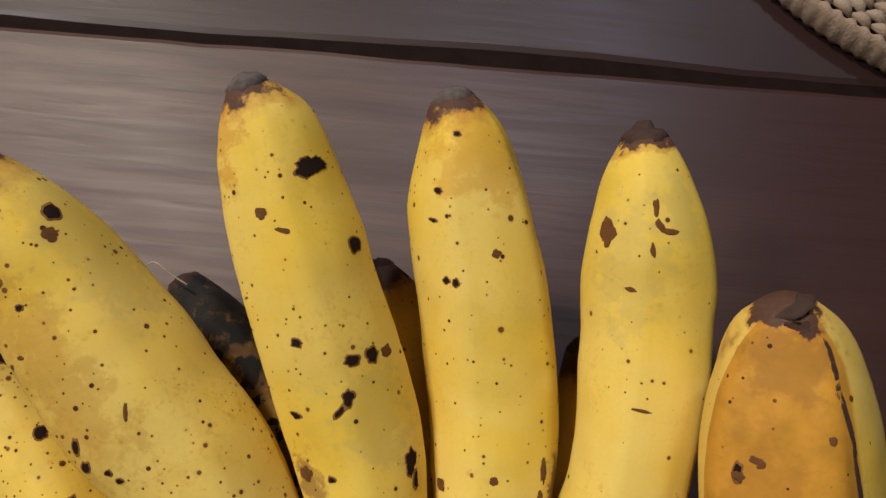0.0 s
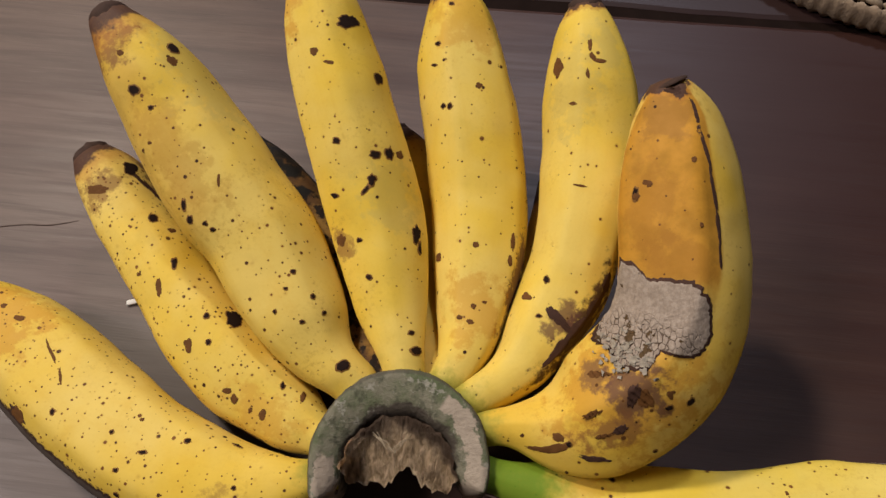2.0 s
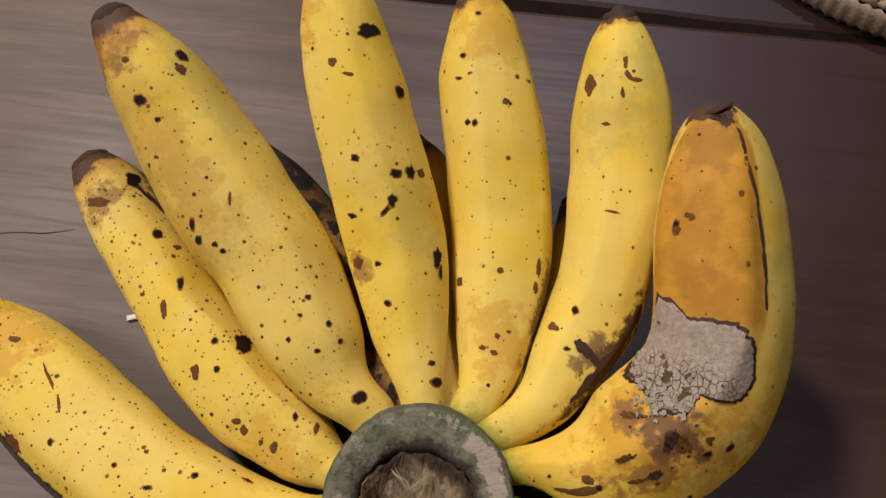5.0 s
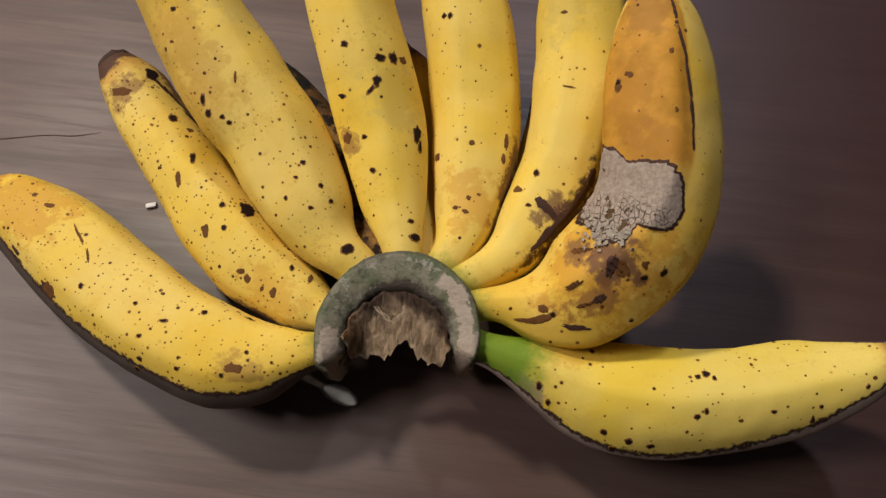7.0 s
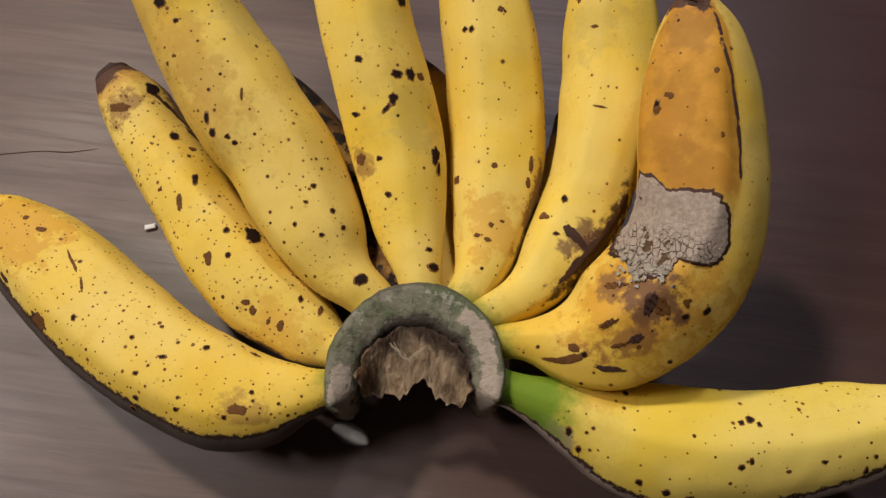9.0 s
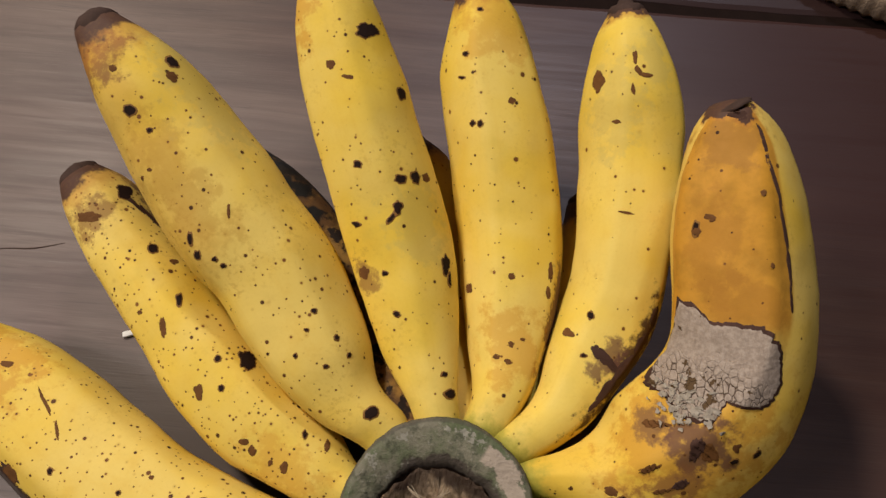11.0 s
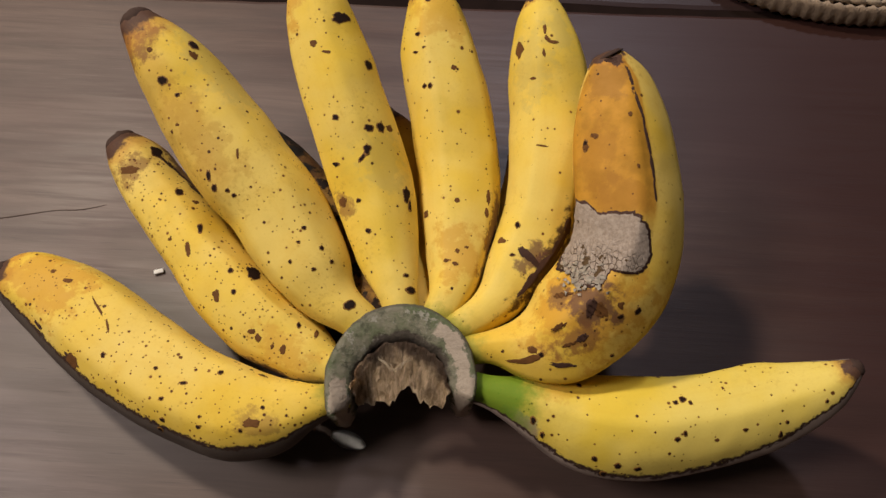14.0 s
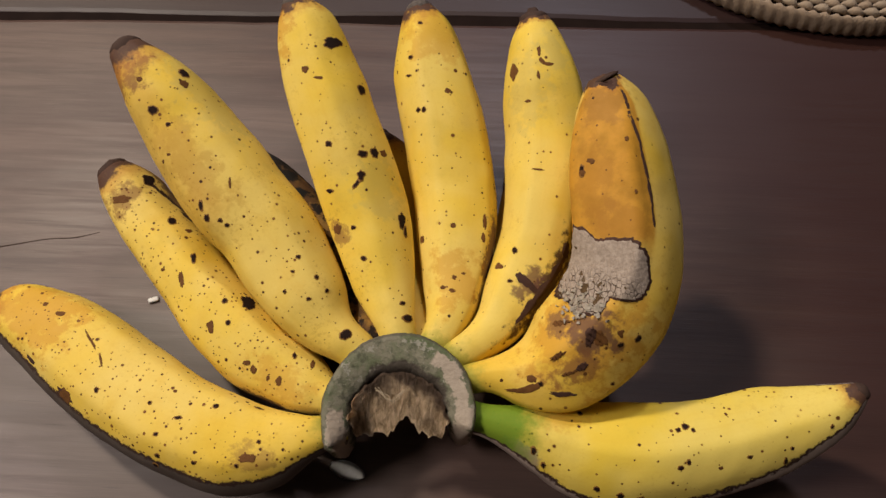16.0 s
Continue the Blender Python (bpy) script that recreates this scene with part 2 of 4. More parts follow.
def pith():
    n = Nodes("dry_pith")
    fibre = n.noise(1.0, 4, 0.7, n.mapped((700, 260, 110)), 0.5)
    big = n.noise(60, 4, 0.6)
    colour = n.mix(n.step(fibre, 0.3, 0.7), (0.42, 0.29, 0.165), (0.80, 0.61, 0.41))
    # dried brown upper edge, with the shade under the rim put into its colour
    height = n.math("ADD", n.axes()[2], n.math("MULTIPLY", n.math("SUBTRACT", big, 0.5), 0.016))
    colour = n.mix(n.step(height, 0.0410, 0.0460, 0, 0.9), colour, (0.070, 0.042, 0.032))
    colour = n.mix(n.step(big, 0.55, 0.70, 0, 0.7), colour, (0.13, 0.075, 0.045))
    n.bump(fibre, 0.7, 0.0012)
    return n.done(colour, 0.85, 0.2)


def scab_skin():
    """Grey, dried and cracked crust."""
    n = Nodes("grey_crust")
    warp = n.mapped((1.5, 0.8, 0.8), "Object", (0, 0, 0.5))
    cells = n.voronoi(430, "DISTANCE_TO_EDGE", warp).outputs["Distance"]
    fine = n.noise(700, 4, 0.7)
    # faint lines that run down the fruit
    line = n.noise(1.0, 3, 0.6, n.mapped((1900, 260, 260), "Object", (0, 0, 0.15)))
    colour = n.mix(n.step(fine, 0.35, 0.65), (0.30, 0.235, 0.185), (0.42, 0.34, 0.275))
    colour = n.mix(n.step(line, 0.52, 0.70, 0, 0.35), colour, (0.20, 0.15, 0.115))
    low_half = n.step(n.math("MULTIPLY_ADD", n.math("SUBTRACT", n.noise(120, 3), 0.5), 0.012, n.math("MULTIPLY_ADD", n.math("SUBTRACT", n.axes()[0], 0.065), 0.5, n.axes()[1])), -0.008, -0.016)
    drift = n.noise(170, 3)
    gap = n.step(n.math("ADD", cells, n.math("MULTIPLY", n.math("SUBTRACT", drift, 0.5), 0.30)), 0.040, 0.008)
    colour = n.mix(n.math("MULTIPLY", gap, n.math("MULTIPLY_ADD", low_half, 0.85, 0.02)), colour, (0.075, 0.045, 0.028))
    hole = n.step(n.math("MULTIPLY_ADD", low_half, 0.13, n.noise(240, 3, 0.6)), 0.69, 0.72)
    colour = n.mix(hole, colour, (0.10, 0.060, 0.028))
    n.bump(n.math("SUBTRACT", n.math("ADD", n.math("MULTIPLY", n.step(cells, 0.0, 0.08), low_half), n.math("MULTIPLY", fine, 0.4)), hole), 0.6, 0.0008)
    return n.done(colour, 0.85, 0.2)


def jute():
    n = Nodes("jute_yarn")
    strand = n.noise(1.0, 3, 0.6, n.mapped((1100, 1100, 500)))
    info = n.tree.nodes.new("ShaderNodeNewGeometry")
    colour = n.mix(strand, (0.24, 0.18, 0.125), (0.44, 0.35, 0.26))
    colour = n.mix(n.math("MULTIPLY", info.outputs["Random Per Island"], 0.45), colour, (0.30, 0.20, 0.13))
    n.bump(strand, 0.8, 0.0008)
    return n.done(colour, 0.9, 0.15)


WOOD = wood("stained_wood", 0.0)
# the same wood with the far plank's dimmer light put into its colour
DIMMED_WOOD = wood("dimmed_stained_wood", 0.72)
BLEMISH = plain("dried_blemish", (0.024, 0.012, 0.009), 0.8, 0.2, 300, 0.12)
BROWN_BLEMISH = plain("brown_blemish", (0.20, 0.085, 0.025), 0.75, 0.3, 400, 0.15)
DARK_BRUISE = plain("dark_bruise", (0.100, 0.050, 0.036), 0.75, 0.35, 260, 0.15)
HALO = plain("blemish_rim", (0.30, 0.135, 0.022), 0.7, 0.3, 500)
TIP = plain("withered_tip", (0.080, 0.047, 0.036), 0.8, 0.3, 300, 0.15)
TIP_GREY = plain("grey_dried_tip", (0.17, 0.135, 0.115), 0.85, 0.45, 500)
PAPER = plain("scuffed_paper", (0.84, 0.84, 0.86), 0.7, 0.2, 250)
WHITE = plain("white_crumb", (0.80, 0.78, 0.74), 0.6, 0.05)
HAIR = plain("dry_fibre", (0.46, 0.36, 0.24), 0.6, 0.1)
PLASTER = plain("plaster", (0.17, 0.155, 0.14), 0.9, 0.05, 3)
TILE = plain("floor_tile", (0.20, 0.17, 0.145), 0.5, 0.1, 4)
CRACK = plain("crack_dirt", (0.070, 0.040, 0.030), 0.8, 0.3, 80, 0.1)
# dirt of the plank groove; also painted shade behind the mat's stitches
GROOVE_WEAVE_SHADE = plain("groove_dirt_weave_shade", (0.018, 0.010, 0.008), 0.8, 0.3, 80, 0.05)
JUTE = jute()
SCAB = scab_skin()
FLAKE = plain("pale_flake", (0.52, 0.45, 0.36), 0.8, 0.35, 400, 0.2)


# ---- mesh helpers ----
def part(name, bm, material, parent=None, label="", smooth=True):
    bmesh.ops.recalc_face_normals(bm, faces=bm.faces)
    mesh = bpy.data.meshes.new(name)
    bm.to_mesh(mesh)
    bm.free()
    mesh.materials.append(material)
    mesh.polygons.foreach_set("use_smooth", [smooth] * len(mesh.polygons))
    ob = new(name, mesh)
    ob.parent = parent
    return tagged(ob, label)


def box(size, centre, bevel=0.0, turn=0.0):
    bm = bmesh.new()
    bmesh.ops.create_cube(bm, size=1, matrix=pose(*centre, 0, 0, turn) @ Matrix.Diagonal((*size, 1)))
    if bevel:
        bmesh.ops.bevel(bm, geom=bm.edges, offset=bevel, segments=3, profile=0.5, affect="EDGES")
    return bm


def glide(points, s):
    """A point of a smooth curve through the points, s from 0 to 1."""
    k = s * (len(points) - 1)
    i = min(int(k), len(points) - 2)
    f = k - i
    p = [np.array(points[max(0, min(len(points) - 1, j))], float) for j in (i - 1, i, i + 1, i + 2)]
    return 0.5 * (2 * p[1] + (p[2] - p[0]) * f + (2 * p[0] - 5 * p[1] + 4 * p[2] - p[3]) * f * f + (3 * p[1] - p[0] - 3 * p[2] + p[3]) * f ** 3)


class Body:
    """The shape of one banana: a bent spine with a girth, and a five-sided rounded section, more or less squashed."""

    def __init__(self, spine, phase=0.0, edge=0.8, steps=72, squash=1.0):
        fine = [glide(spine, i / 400) for i in range(401)]
        run = np.concatenate([[0], np.cumsum([np.linalg.norm(b[:3] - a[:3]) for a, b in zip(fine, fine[1:])])])
        self.length, self.phase, self.edge, self.squash = float(run[-1]), phase, edge, squash
        rows = np.array([[np.interp(run[-1] * i / steps, run, [f[k] for f in fine]) for k in range(4)] for i in range(steps + 1)])
        for _ in range(3):
            rows[1:-1] = 0.25 * rows[:-2] + 0.5 * rows[1:-1] + 0.25 * rows[2:]
        self.rows = list(rows)

    def at(self, v, u, lift=0.0):
        k = max(0.0, min(1.0, v)) * (len(self.rows) - 1)
        i = min(int(k), len(self.rows) - 2)
        f = k - i
        row = self.rows[i] * (1 - f) + self.rows[i + 1] * f
        j0, j1 = max(0, i - 5), min(len(self.rows) - 1, i + 6)
        way = Vector(self.rows[j1][:3] - self.rows[j0][:3]).normalized()
        side = way.cross(Vector((0, 0, 1))).normalized()
        up = side.cross(way)
        a = 2 * math.pi * u
        # u = 0.25 is the top of the fruit
        girth = float(row[3])
        body = min(1.0, girth / 0.015)
        turn = (a + self.phase) % (0.4 * math.pi) - 0.2 * math.pi
        flat = min(1.06, 0.868 / math.cos(turn)) + 0.012 * math.cos(5 * turn)
        r = girth * (1 + self.edge * body * (flat - 0.955))
        out = side * math.cos(a) + up * (math.sin(a) * self.squash)
        p = Vector(row[:3]) + r * out
        wave = noise.noise(p * 55) * 0.0006 + noise.noise(p * 160) * 0.0002
        return p + out.normalized() * (wave + lift)


BODIES = {}


def banana(key, spine, material, parent, label, phase=0.0, edge=0.4, nub=0.12, grey=False, dip=1.0, squash=1.0):
    body = Body(spine, phase, edge, squash=squash)
    BODIES[key] = body
    bm = bmesh.new()
    layer = bm.loops.layers.uv.new("UVMap")
    m, around = len(body.rows), 56
    rings = [[bm.verts.new(body.at(i / (m - 1), j / around)) for j in range(around)] for i in range(m)]
    for i in range(m - 1):
        for j in range(around):
            q = (j + 1) % around
            f = bm.faces.new((rings[i][j], rings[i][q], rings[i + 1][q], rings[i + 1][j]))
            for loop, uv in zip(f.loops, ((j, i), (j + 1, i), (j + 1, i + 1), (j, i + 1))):
                loop[layer].uv = (uv[0] / around, uv[1] / (m - 1))
    for end, i in ((0, 0), (-1, m - 1)):
        hub = Vector(body.rows[i][:3])
        out = (hub - Vector(body.rows[2 if i == 0 else m - 3][:3])).normalized()
        mid = bm.verts.new(hub + out * float(body.rows[i][3]) * 0.35)
        for j in range(around):
            f = bm.faces.new((rings[i][j], rings[i][(j + 1) % around], mid))
            for loop in f.loops:
                loop[layer].uv = (j / around, 0.0 if i == 0 else 1.0)
    fruit = part("banana", bm, material, parent, label)
    # withered blossom end
    bm = bmesh.new()
    hub = Vector(body.rows[0][:3])
    out = (hub - Vector(body.rows[3][:3])).normalized()
    out.z *= dip
    turn = out.normalized().to_track_quat("Z", "Y").to_matrix().to_4x4()
    r0 = float(body.rows[0][3])
    last = None
    squat = 0.35 if dip < 1 else 1.0
    profile = ((0.98, -0.34), (1.01, -0.08), (0.92, 0.18), (0.72, 0.36), (0.46, 0.46), (0.34, 0.48 + 0.5 * nub), (0.16, 0.50 + 0.5 * nub))
    r0 *= 0.97 if dip < 1 else 1.0
    for rr, h in profile:
        ring = []
        for j in range(20):
            a = 2 * math.pi * j / 20
            p = Vector((math.cos(a) * rr * r0, math.sin(a) * rr * r0, h * r0 * squat))
            p *= 1 + 0.14 * noise.noise(p * 500 + hub * 50) + 0.06 * noise.noise(p * 1500)
            ring.append(bm.verts.new(Matrix.Translation(hub) @ turn @ p))
        if last:
            for j in range(20):
                bm.faces.new((last[j], last[(j + 1) % 20], ring[(j + 1) % 20], ring[j]))
        last = ring
    bm.faces.new(last)
    part("tip", bm, TIP_GREY if grey else TIP, fruit, "withered dark blossom end")
    return fruit


def patch(bm, body, v, u, long_mm, wide_mm, turn=0.0, ragged=0.35, seed=0, lift=0.00012, rim=False):
    """An irregular blemish that follows the peel."""
    rng = random.Random(seed)
    count = 20 if max(long_mm, wide_mm) < 6 else 48
    row = body.rows[int(round(v * (len(body.rows) - 1)))]
    dv, du = 0.001 / body.length, 0.001 / (2 * math.pi * float(row[3]))
    shift = rng.random() * 50
    rings = []
    layers = 3 if count == 20 else 7
    for k in range(layers, 0, -1):
        ring = []
        for j in range(count):
            a = 2 * math.pi * j / count
            wob = 1 + ragged * (noise.noise(Vector((math.cos(a) * 1.3, math.sin(a) * 1.3, shift))) * 1.2 + 0.5 * noise.noise(Vector((math.cos(a) * 3.5, math.sin(a) * 3.5, shift))) + 0.2 * noise.noise(Vector((math.cos(a) * 8, math.sin(a) * 8, shift))))
            f = k / layers
            if rim and k == layers:
                f = 1.0 + 0.45 / max(1.0, min(long_mm, wide_mm))
            elif rim:
                f = (k + 0.6) / layers
            x, y = math.cos(a) * long_mm / 2 * f * wob, math.sin(a) * wide_mm / 2 * f * wob
            c, s = math.cos(turn), math.sin(turn)
            ring.append(bm.verts.new(body.at(v + dv * (x * c - y * s), u + du * (x * s + y * c), lift * (0.25 if k == layers else 1))))
        rings.append(ring)
    hub = bm.verts.new(body.at(v, u, lift))
    for number, (a, b) in enumerate(zip(rings, rings[1:])):
        for j in range(count):
            bm.faces.new((a[j], a[(j + 1) % count], b[(j + 1) % count], b[j])).material_index = int(rim and number == 0)
    for j in range(count):
        bm.faces.new((rings[-1][j], rings[-1][(j + 1) % count], hub))


# ---- the room, out of view ----
def wall(name, size, centre, material):
    return tagged(part(name, box(size, centre), material, None, "", False), "plain plastered surface of the dim room", "wall", "", "structure")


wall("floor", (4.6, 4.6, 0.1), (0, 0, -0.80), TILE)
wall("ceiling", (4.6, 4.6, 0.1), (0, 0, 1.85), PLASTER)
wall("wall_north", (4.6, 0.1, 2.55), (0, 2.25, 0.525), PLASTER)
wall("wall_south", (4.6, 0.1, 2.55), (0, -2.25, 0.525), PLASTER)
wall("wall_east", (0.1, 4.4, 2.55), (2.25, 0, 0.525), PLASTER)
wall("wall_west", (0.1, 4.4, 2.55), (-2.25, 0, 0.525), PLASTER)

# ---- the table ----
SKEW = 1.35
table = tagged(new("table"), "dark stained wooden table of wide planks with satin varnish", "table")


def plank(y0, y1, x0, x1, wave, material):
    """A board with slightly wavy long edges and eased arrises; y0 and y1 at x = 0 before the skew."""
    bm = bmesh.new()
    rows = []
    count = 90
    for i in range(count + 1):
        x = x0 + (x1 - x0) * i / count
        a = y0 + wave * noise.noise(Vector((x * 9, y0 * 7, 0))) + 0.3 * wave * noise.noise(Vector((x * 40, y0, 3)))
        b = y1 + wave * noise.noise(Vector((x * 9, y1 * 7, 5))) + 0.3 * wave * noise.noise(Vector((x * 40, y1, 8)))
        section = ((a, -0.028), (a, -0.0024), (a + 0.0009, -0.0010), (a + 0.0034, 0), (b - 0.0034, 0), (b - 0.0009, -0.0010), (b, -0.0024), (b, -0.028))
        rows.append([bm.verts.new(pose(0, 0, 0, 0, 0, SKEW) @ Vector((x, y, z))) for y, z in section])
    for p, q in zip(rows, rows[1:]):
        for j in range(8):
            bm.faces.new((p[j], p[(j + 1) % 8], q[(j + 1) % 8], q[j]))
    bm.faces.new(rows[0])
    bm.faces.new(rows[-1])
    return part("plank", bm, material, table, "", False)


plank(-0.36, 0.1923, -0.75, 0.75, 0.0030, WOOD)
plank(0.1976, 0.52, -0.75, 0.75, 0.0030, DIMMED_WOOD)
part("groove", box((1.5, 0.012, 0.02), tuple(pose(0, 0, 0, 0, 0, SKEW) @ Vector((0, 0.1950, -0.0113))), 0, SKEW), GROOVE_WEAVE_SHADE, table, "dark dirty groove between planks", False)
for x in (-0.68, 0.68):
    for y in (-0.28, 0.44):
        part("leg", box((0.06, 0.06, 0.722), (x, y, -0.389), 0.004), WOOD, table)
for y in (-0.26, 0.42):
    part("apron", box((1.3, 0.02, 0.08), (0, y, -0.068), 0.003), WOOD, table)

# ---- the hand of bananas ----
bunch = tagged(new("banana_bunch"), "ripe yellow freckled bananas on one grey-green cut crown", "banana bunch")

# spines from tip to neck: x, y, z and half the girth
SPINES = {
    "upper_left": [(-0.1357, 0.0848, 0.086, 0.0073), (-0.1291, 0.0789, 0.0825, 0.0114), (-0.1209, 0.0707, 0.0764, 0.0158), (-0.1101, 0.0591, 0.0667, 0.0191), (-0.0979, 0.0452, 0.0587, 0.0211), (-0.0851, 0.031, 0.0516, 0.0216), (-0.0739, 0.0208, 0.0467, 0.0208), (-0.063, 0.0056, 0.0421, 0.0195), (-0.0523, -0.0089, 0.04, 0.0165), (-0.0426, -0.0202, 0.0378, 0.0113), (-0.0359, -0.0251, 0.0381, 0.0088), (-0.0295, -0.0289, 0.0354, 0.0083), (-0.026, -0.037, 0.035, 0.007)],
    "lower_left": [(-0.1521, 0.0517, 0.0412, 0.0078), (-0.1445, 0.0451, 0.0373, 0.0128), (-0.1338, 0.0325, 0.033, 0.0147), (-0.1201, 0.0184, 0.0307, 0.0158), (-0.1054, 0.0023, 0.0285, 0.0165), (-0.0916, -0.0127, 0.0267, 0.0169), (-0.0765, -0.0259, 0.0251, 0.017), (-0.0612, -0.0353, 0.0261, 0.0145), (-0.0489, -0.0426, 0.0282, 0.0115), (-0.0409, -0.0464, 0.031, 0.0073), (-0.033, -0.049, 0.033, 0.0068)],
    "left": [(-0.1922, -0.0133, 0.0301, 0.0062), (-0.1866, -0.0132, 0.028, 0.0127), (-0.1736, -0.0174, 0.0258, 0.0168), (-0.1575, -0.0255, 0.0242, 0.0199), (-0.1387, -0.0376, 0.0237, 0.0212), (-0.12, -0.049, 0.0246, 0.0208), (-0.1, -0.0587, 0.0268, 0.0198), (-0.0771, -0.0661, 0.0278, 0.0192), (-0.0604, -0.0665, 0.0305, 0.0155), (-0.0494, -0.0637, 0.0339, 0.0104), (-0.042, -0.0617, 0.0355, 0.007), (-0.034, -0.058, 0.031, 0.007)],
    "middle_left": [(-0.0674, 0.1127, 0.0888, 0.0054), (-0.0641, 0.1091, 0.0844, 0.011), (-0.0607, 0.1014, 0.0788, 0.0143), (-0.0556, 0.089, 0.0718, 0.0167), (-0.049, 0.0728, 0.0645, 0.0178), (-0.0421, 0.0571, 0.0566, 0.0181), (-0.0355, 0.0423, 0.0487, 0.0186), (-0.0292, 0.0262, 0.0429, 0.0177), (-0.0245, 0.0107, 0.0405, 0.0152), (-0.0206, -0.0032, 0.0386, 0.0123), (-0.0166, -0.0147, 0.0399, 0.0086), (-0.0138, -0.0225, 0.0391, 0.0071), (-0.012, -0.031, 0.038, 0.0068)],
    "middle_right": [(-0.0135, 0.121, 0.0787, 0.0063), (-0.0097, 0.1129, 0.074, 0.0122), (-0.0067, 0.1003, 0.0655, 0.0166), (-0.0038, 0.089, 0.0602, 0.0178), (0.0006, 0.0753, 0.0538, 0.0188), (0.0042, 0.0597, 0.047, 0.0191), (0.0068, 0.0455, 0.0416, 0.0189), (0.0085, 0.0292, 0.0389, 0.0179), (0.0086, 0.0126, 0.0376, 0.0156), (0.0078, -0.0, 0.0381, 0.0127), (0.0071, -0.0107, 0.0398, 0.01), (0.0036, -0.021, 0.0411, 0.0074), (-0.001, -0.03, 0.041, 0.0068)],
    "upper_right": [(0.0382, 0.1107, 0.0847, 0.0063), (0.0397, 0.1033, 0.0803, 0.011), (0.0428, 0.0893, 0.0724, 0.016), (0.045, 0.0779, 0.0649, 0.0179), (0.0459, 0.063, 0.0598, 0.0174), (0.0455, 0.0473, 0.0561, 0.0165), (0.0445, 0.0343, 0.0523, 0.0158), (0.0432, 0.0224, 0.048, 0.0157), (0.0395, 0.0106, 0.0438, 0.0155), (0.0319, -0.0055, 0.0431, 0.0126), (0.0259, -0.0173, 0.0429, 0.0098), (0.0168, -0.0262, 0.0432, 0.0072), (0.006, -0.034, 0.043, 0.0066)],
    "right": [(0.0617, 0.0614, 0.104, 0.0056), (0.0646, 0.0573, 0.0971, 0.0121), (0.0672, 0.0465, 0.0899, 0.0166), (0.0691, 0.0337, 0.0832, 0.0192), (0.0711, 0.0219, 0.0782, 0.0198), (0.0728, 0.0102, 0.073, 0.02), (0.0729, -0.0021, 0.0668, 0.0204), (0.0686, -0.0145, 0.0591, 0.0215), (0.0598, -0.0253, 0.0498, 0.0212), (0.0481, -0.0343, 0.0436, 0.019), (0.0354, -0.0379, 0.043, 0.0126), (0.0229, -0.0385, 0.0449, 0.0064), (0.01, -0.041, 0.043, 0.0062)],
    "far_right": [(0.1623, -0.0402, 0.053, 0.0037), (0.157, -0.0439, 0.0468, 0.0086), (0.1482, -0.0478, 0.0397, 0.0127), (0.1356, -0.0511, 0.0328, 0.0167), (0.1189, -0.0567, 0.0304, 0.0177), (0.102, -0.0606, 0.0291, 0.0187), (0.086, -0.0628, 0.0274, 0.0202), (0.0701, -0.0631, 0.0274, 0.0199), (0.0562, -0.0614, 0.0295, 0.0177), (0.0439, -0.0587, 0.0332, 0.0139), (0.0334, -0.0566, 0.0368, 0.0095), (0.022, -0.0545, 0.04, 0.0062), (0.0165, -0.0535, 0.0405, 0.0062)],
    "rotten": [(-0.097, 0.077, 0.019, 0.0065), (-0.086, 0.064, 0.018, 0.0125), (-0.068, 0.043, 0.016, 0.0155), (-0.055, 0.025, 0.016, 0.0155), (-0.043, 0.006, 0.017, 0.0125), (-0.032, -0.012, 0.026, 0.008), (-0.022, -0.028, 0.032, 0.0056)],
    "under_middle": [(-0.033, 0.087, 0.027, 0.0056), (-0.027, 0.076, 0.024, 0.0115), (-0.022, 0.053, 0.018, 0.015), (-0.018, 0.03, 0.016, 0.0158), (-0.012, 0.01, 0.018, 0.0121), (-0.008, -0.008, 0.027, 0.0072), (-0.005, -0.026, 0.033, 0.0055)],
    "under_right": [(0.036, 0.066, 0.031, 0.0064), (0.04, 0.053, 0.026, 0.0125), (0.04, 0.034, 0.019, 0.0155), (0.034, 0.018, 0.017, 0.015), (0.026, 0.002, 0.019, 0.0125), (0.018, -0.012, 0.027, 0.008), (0.008, -0.028, 0.033, 0.0055)],
}
RIPE = "ripe yellow banana with dark freckles"
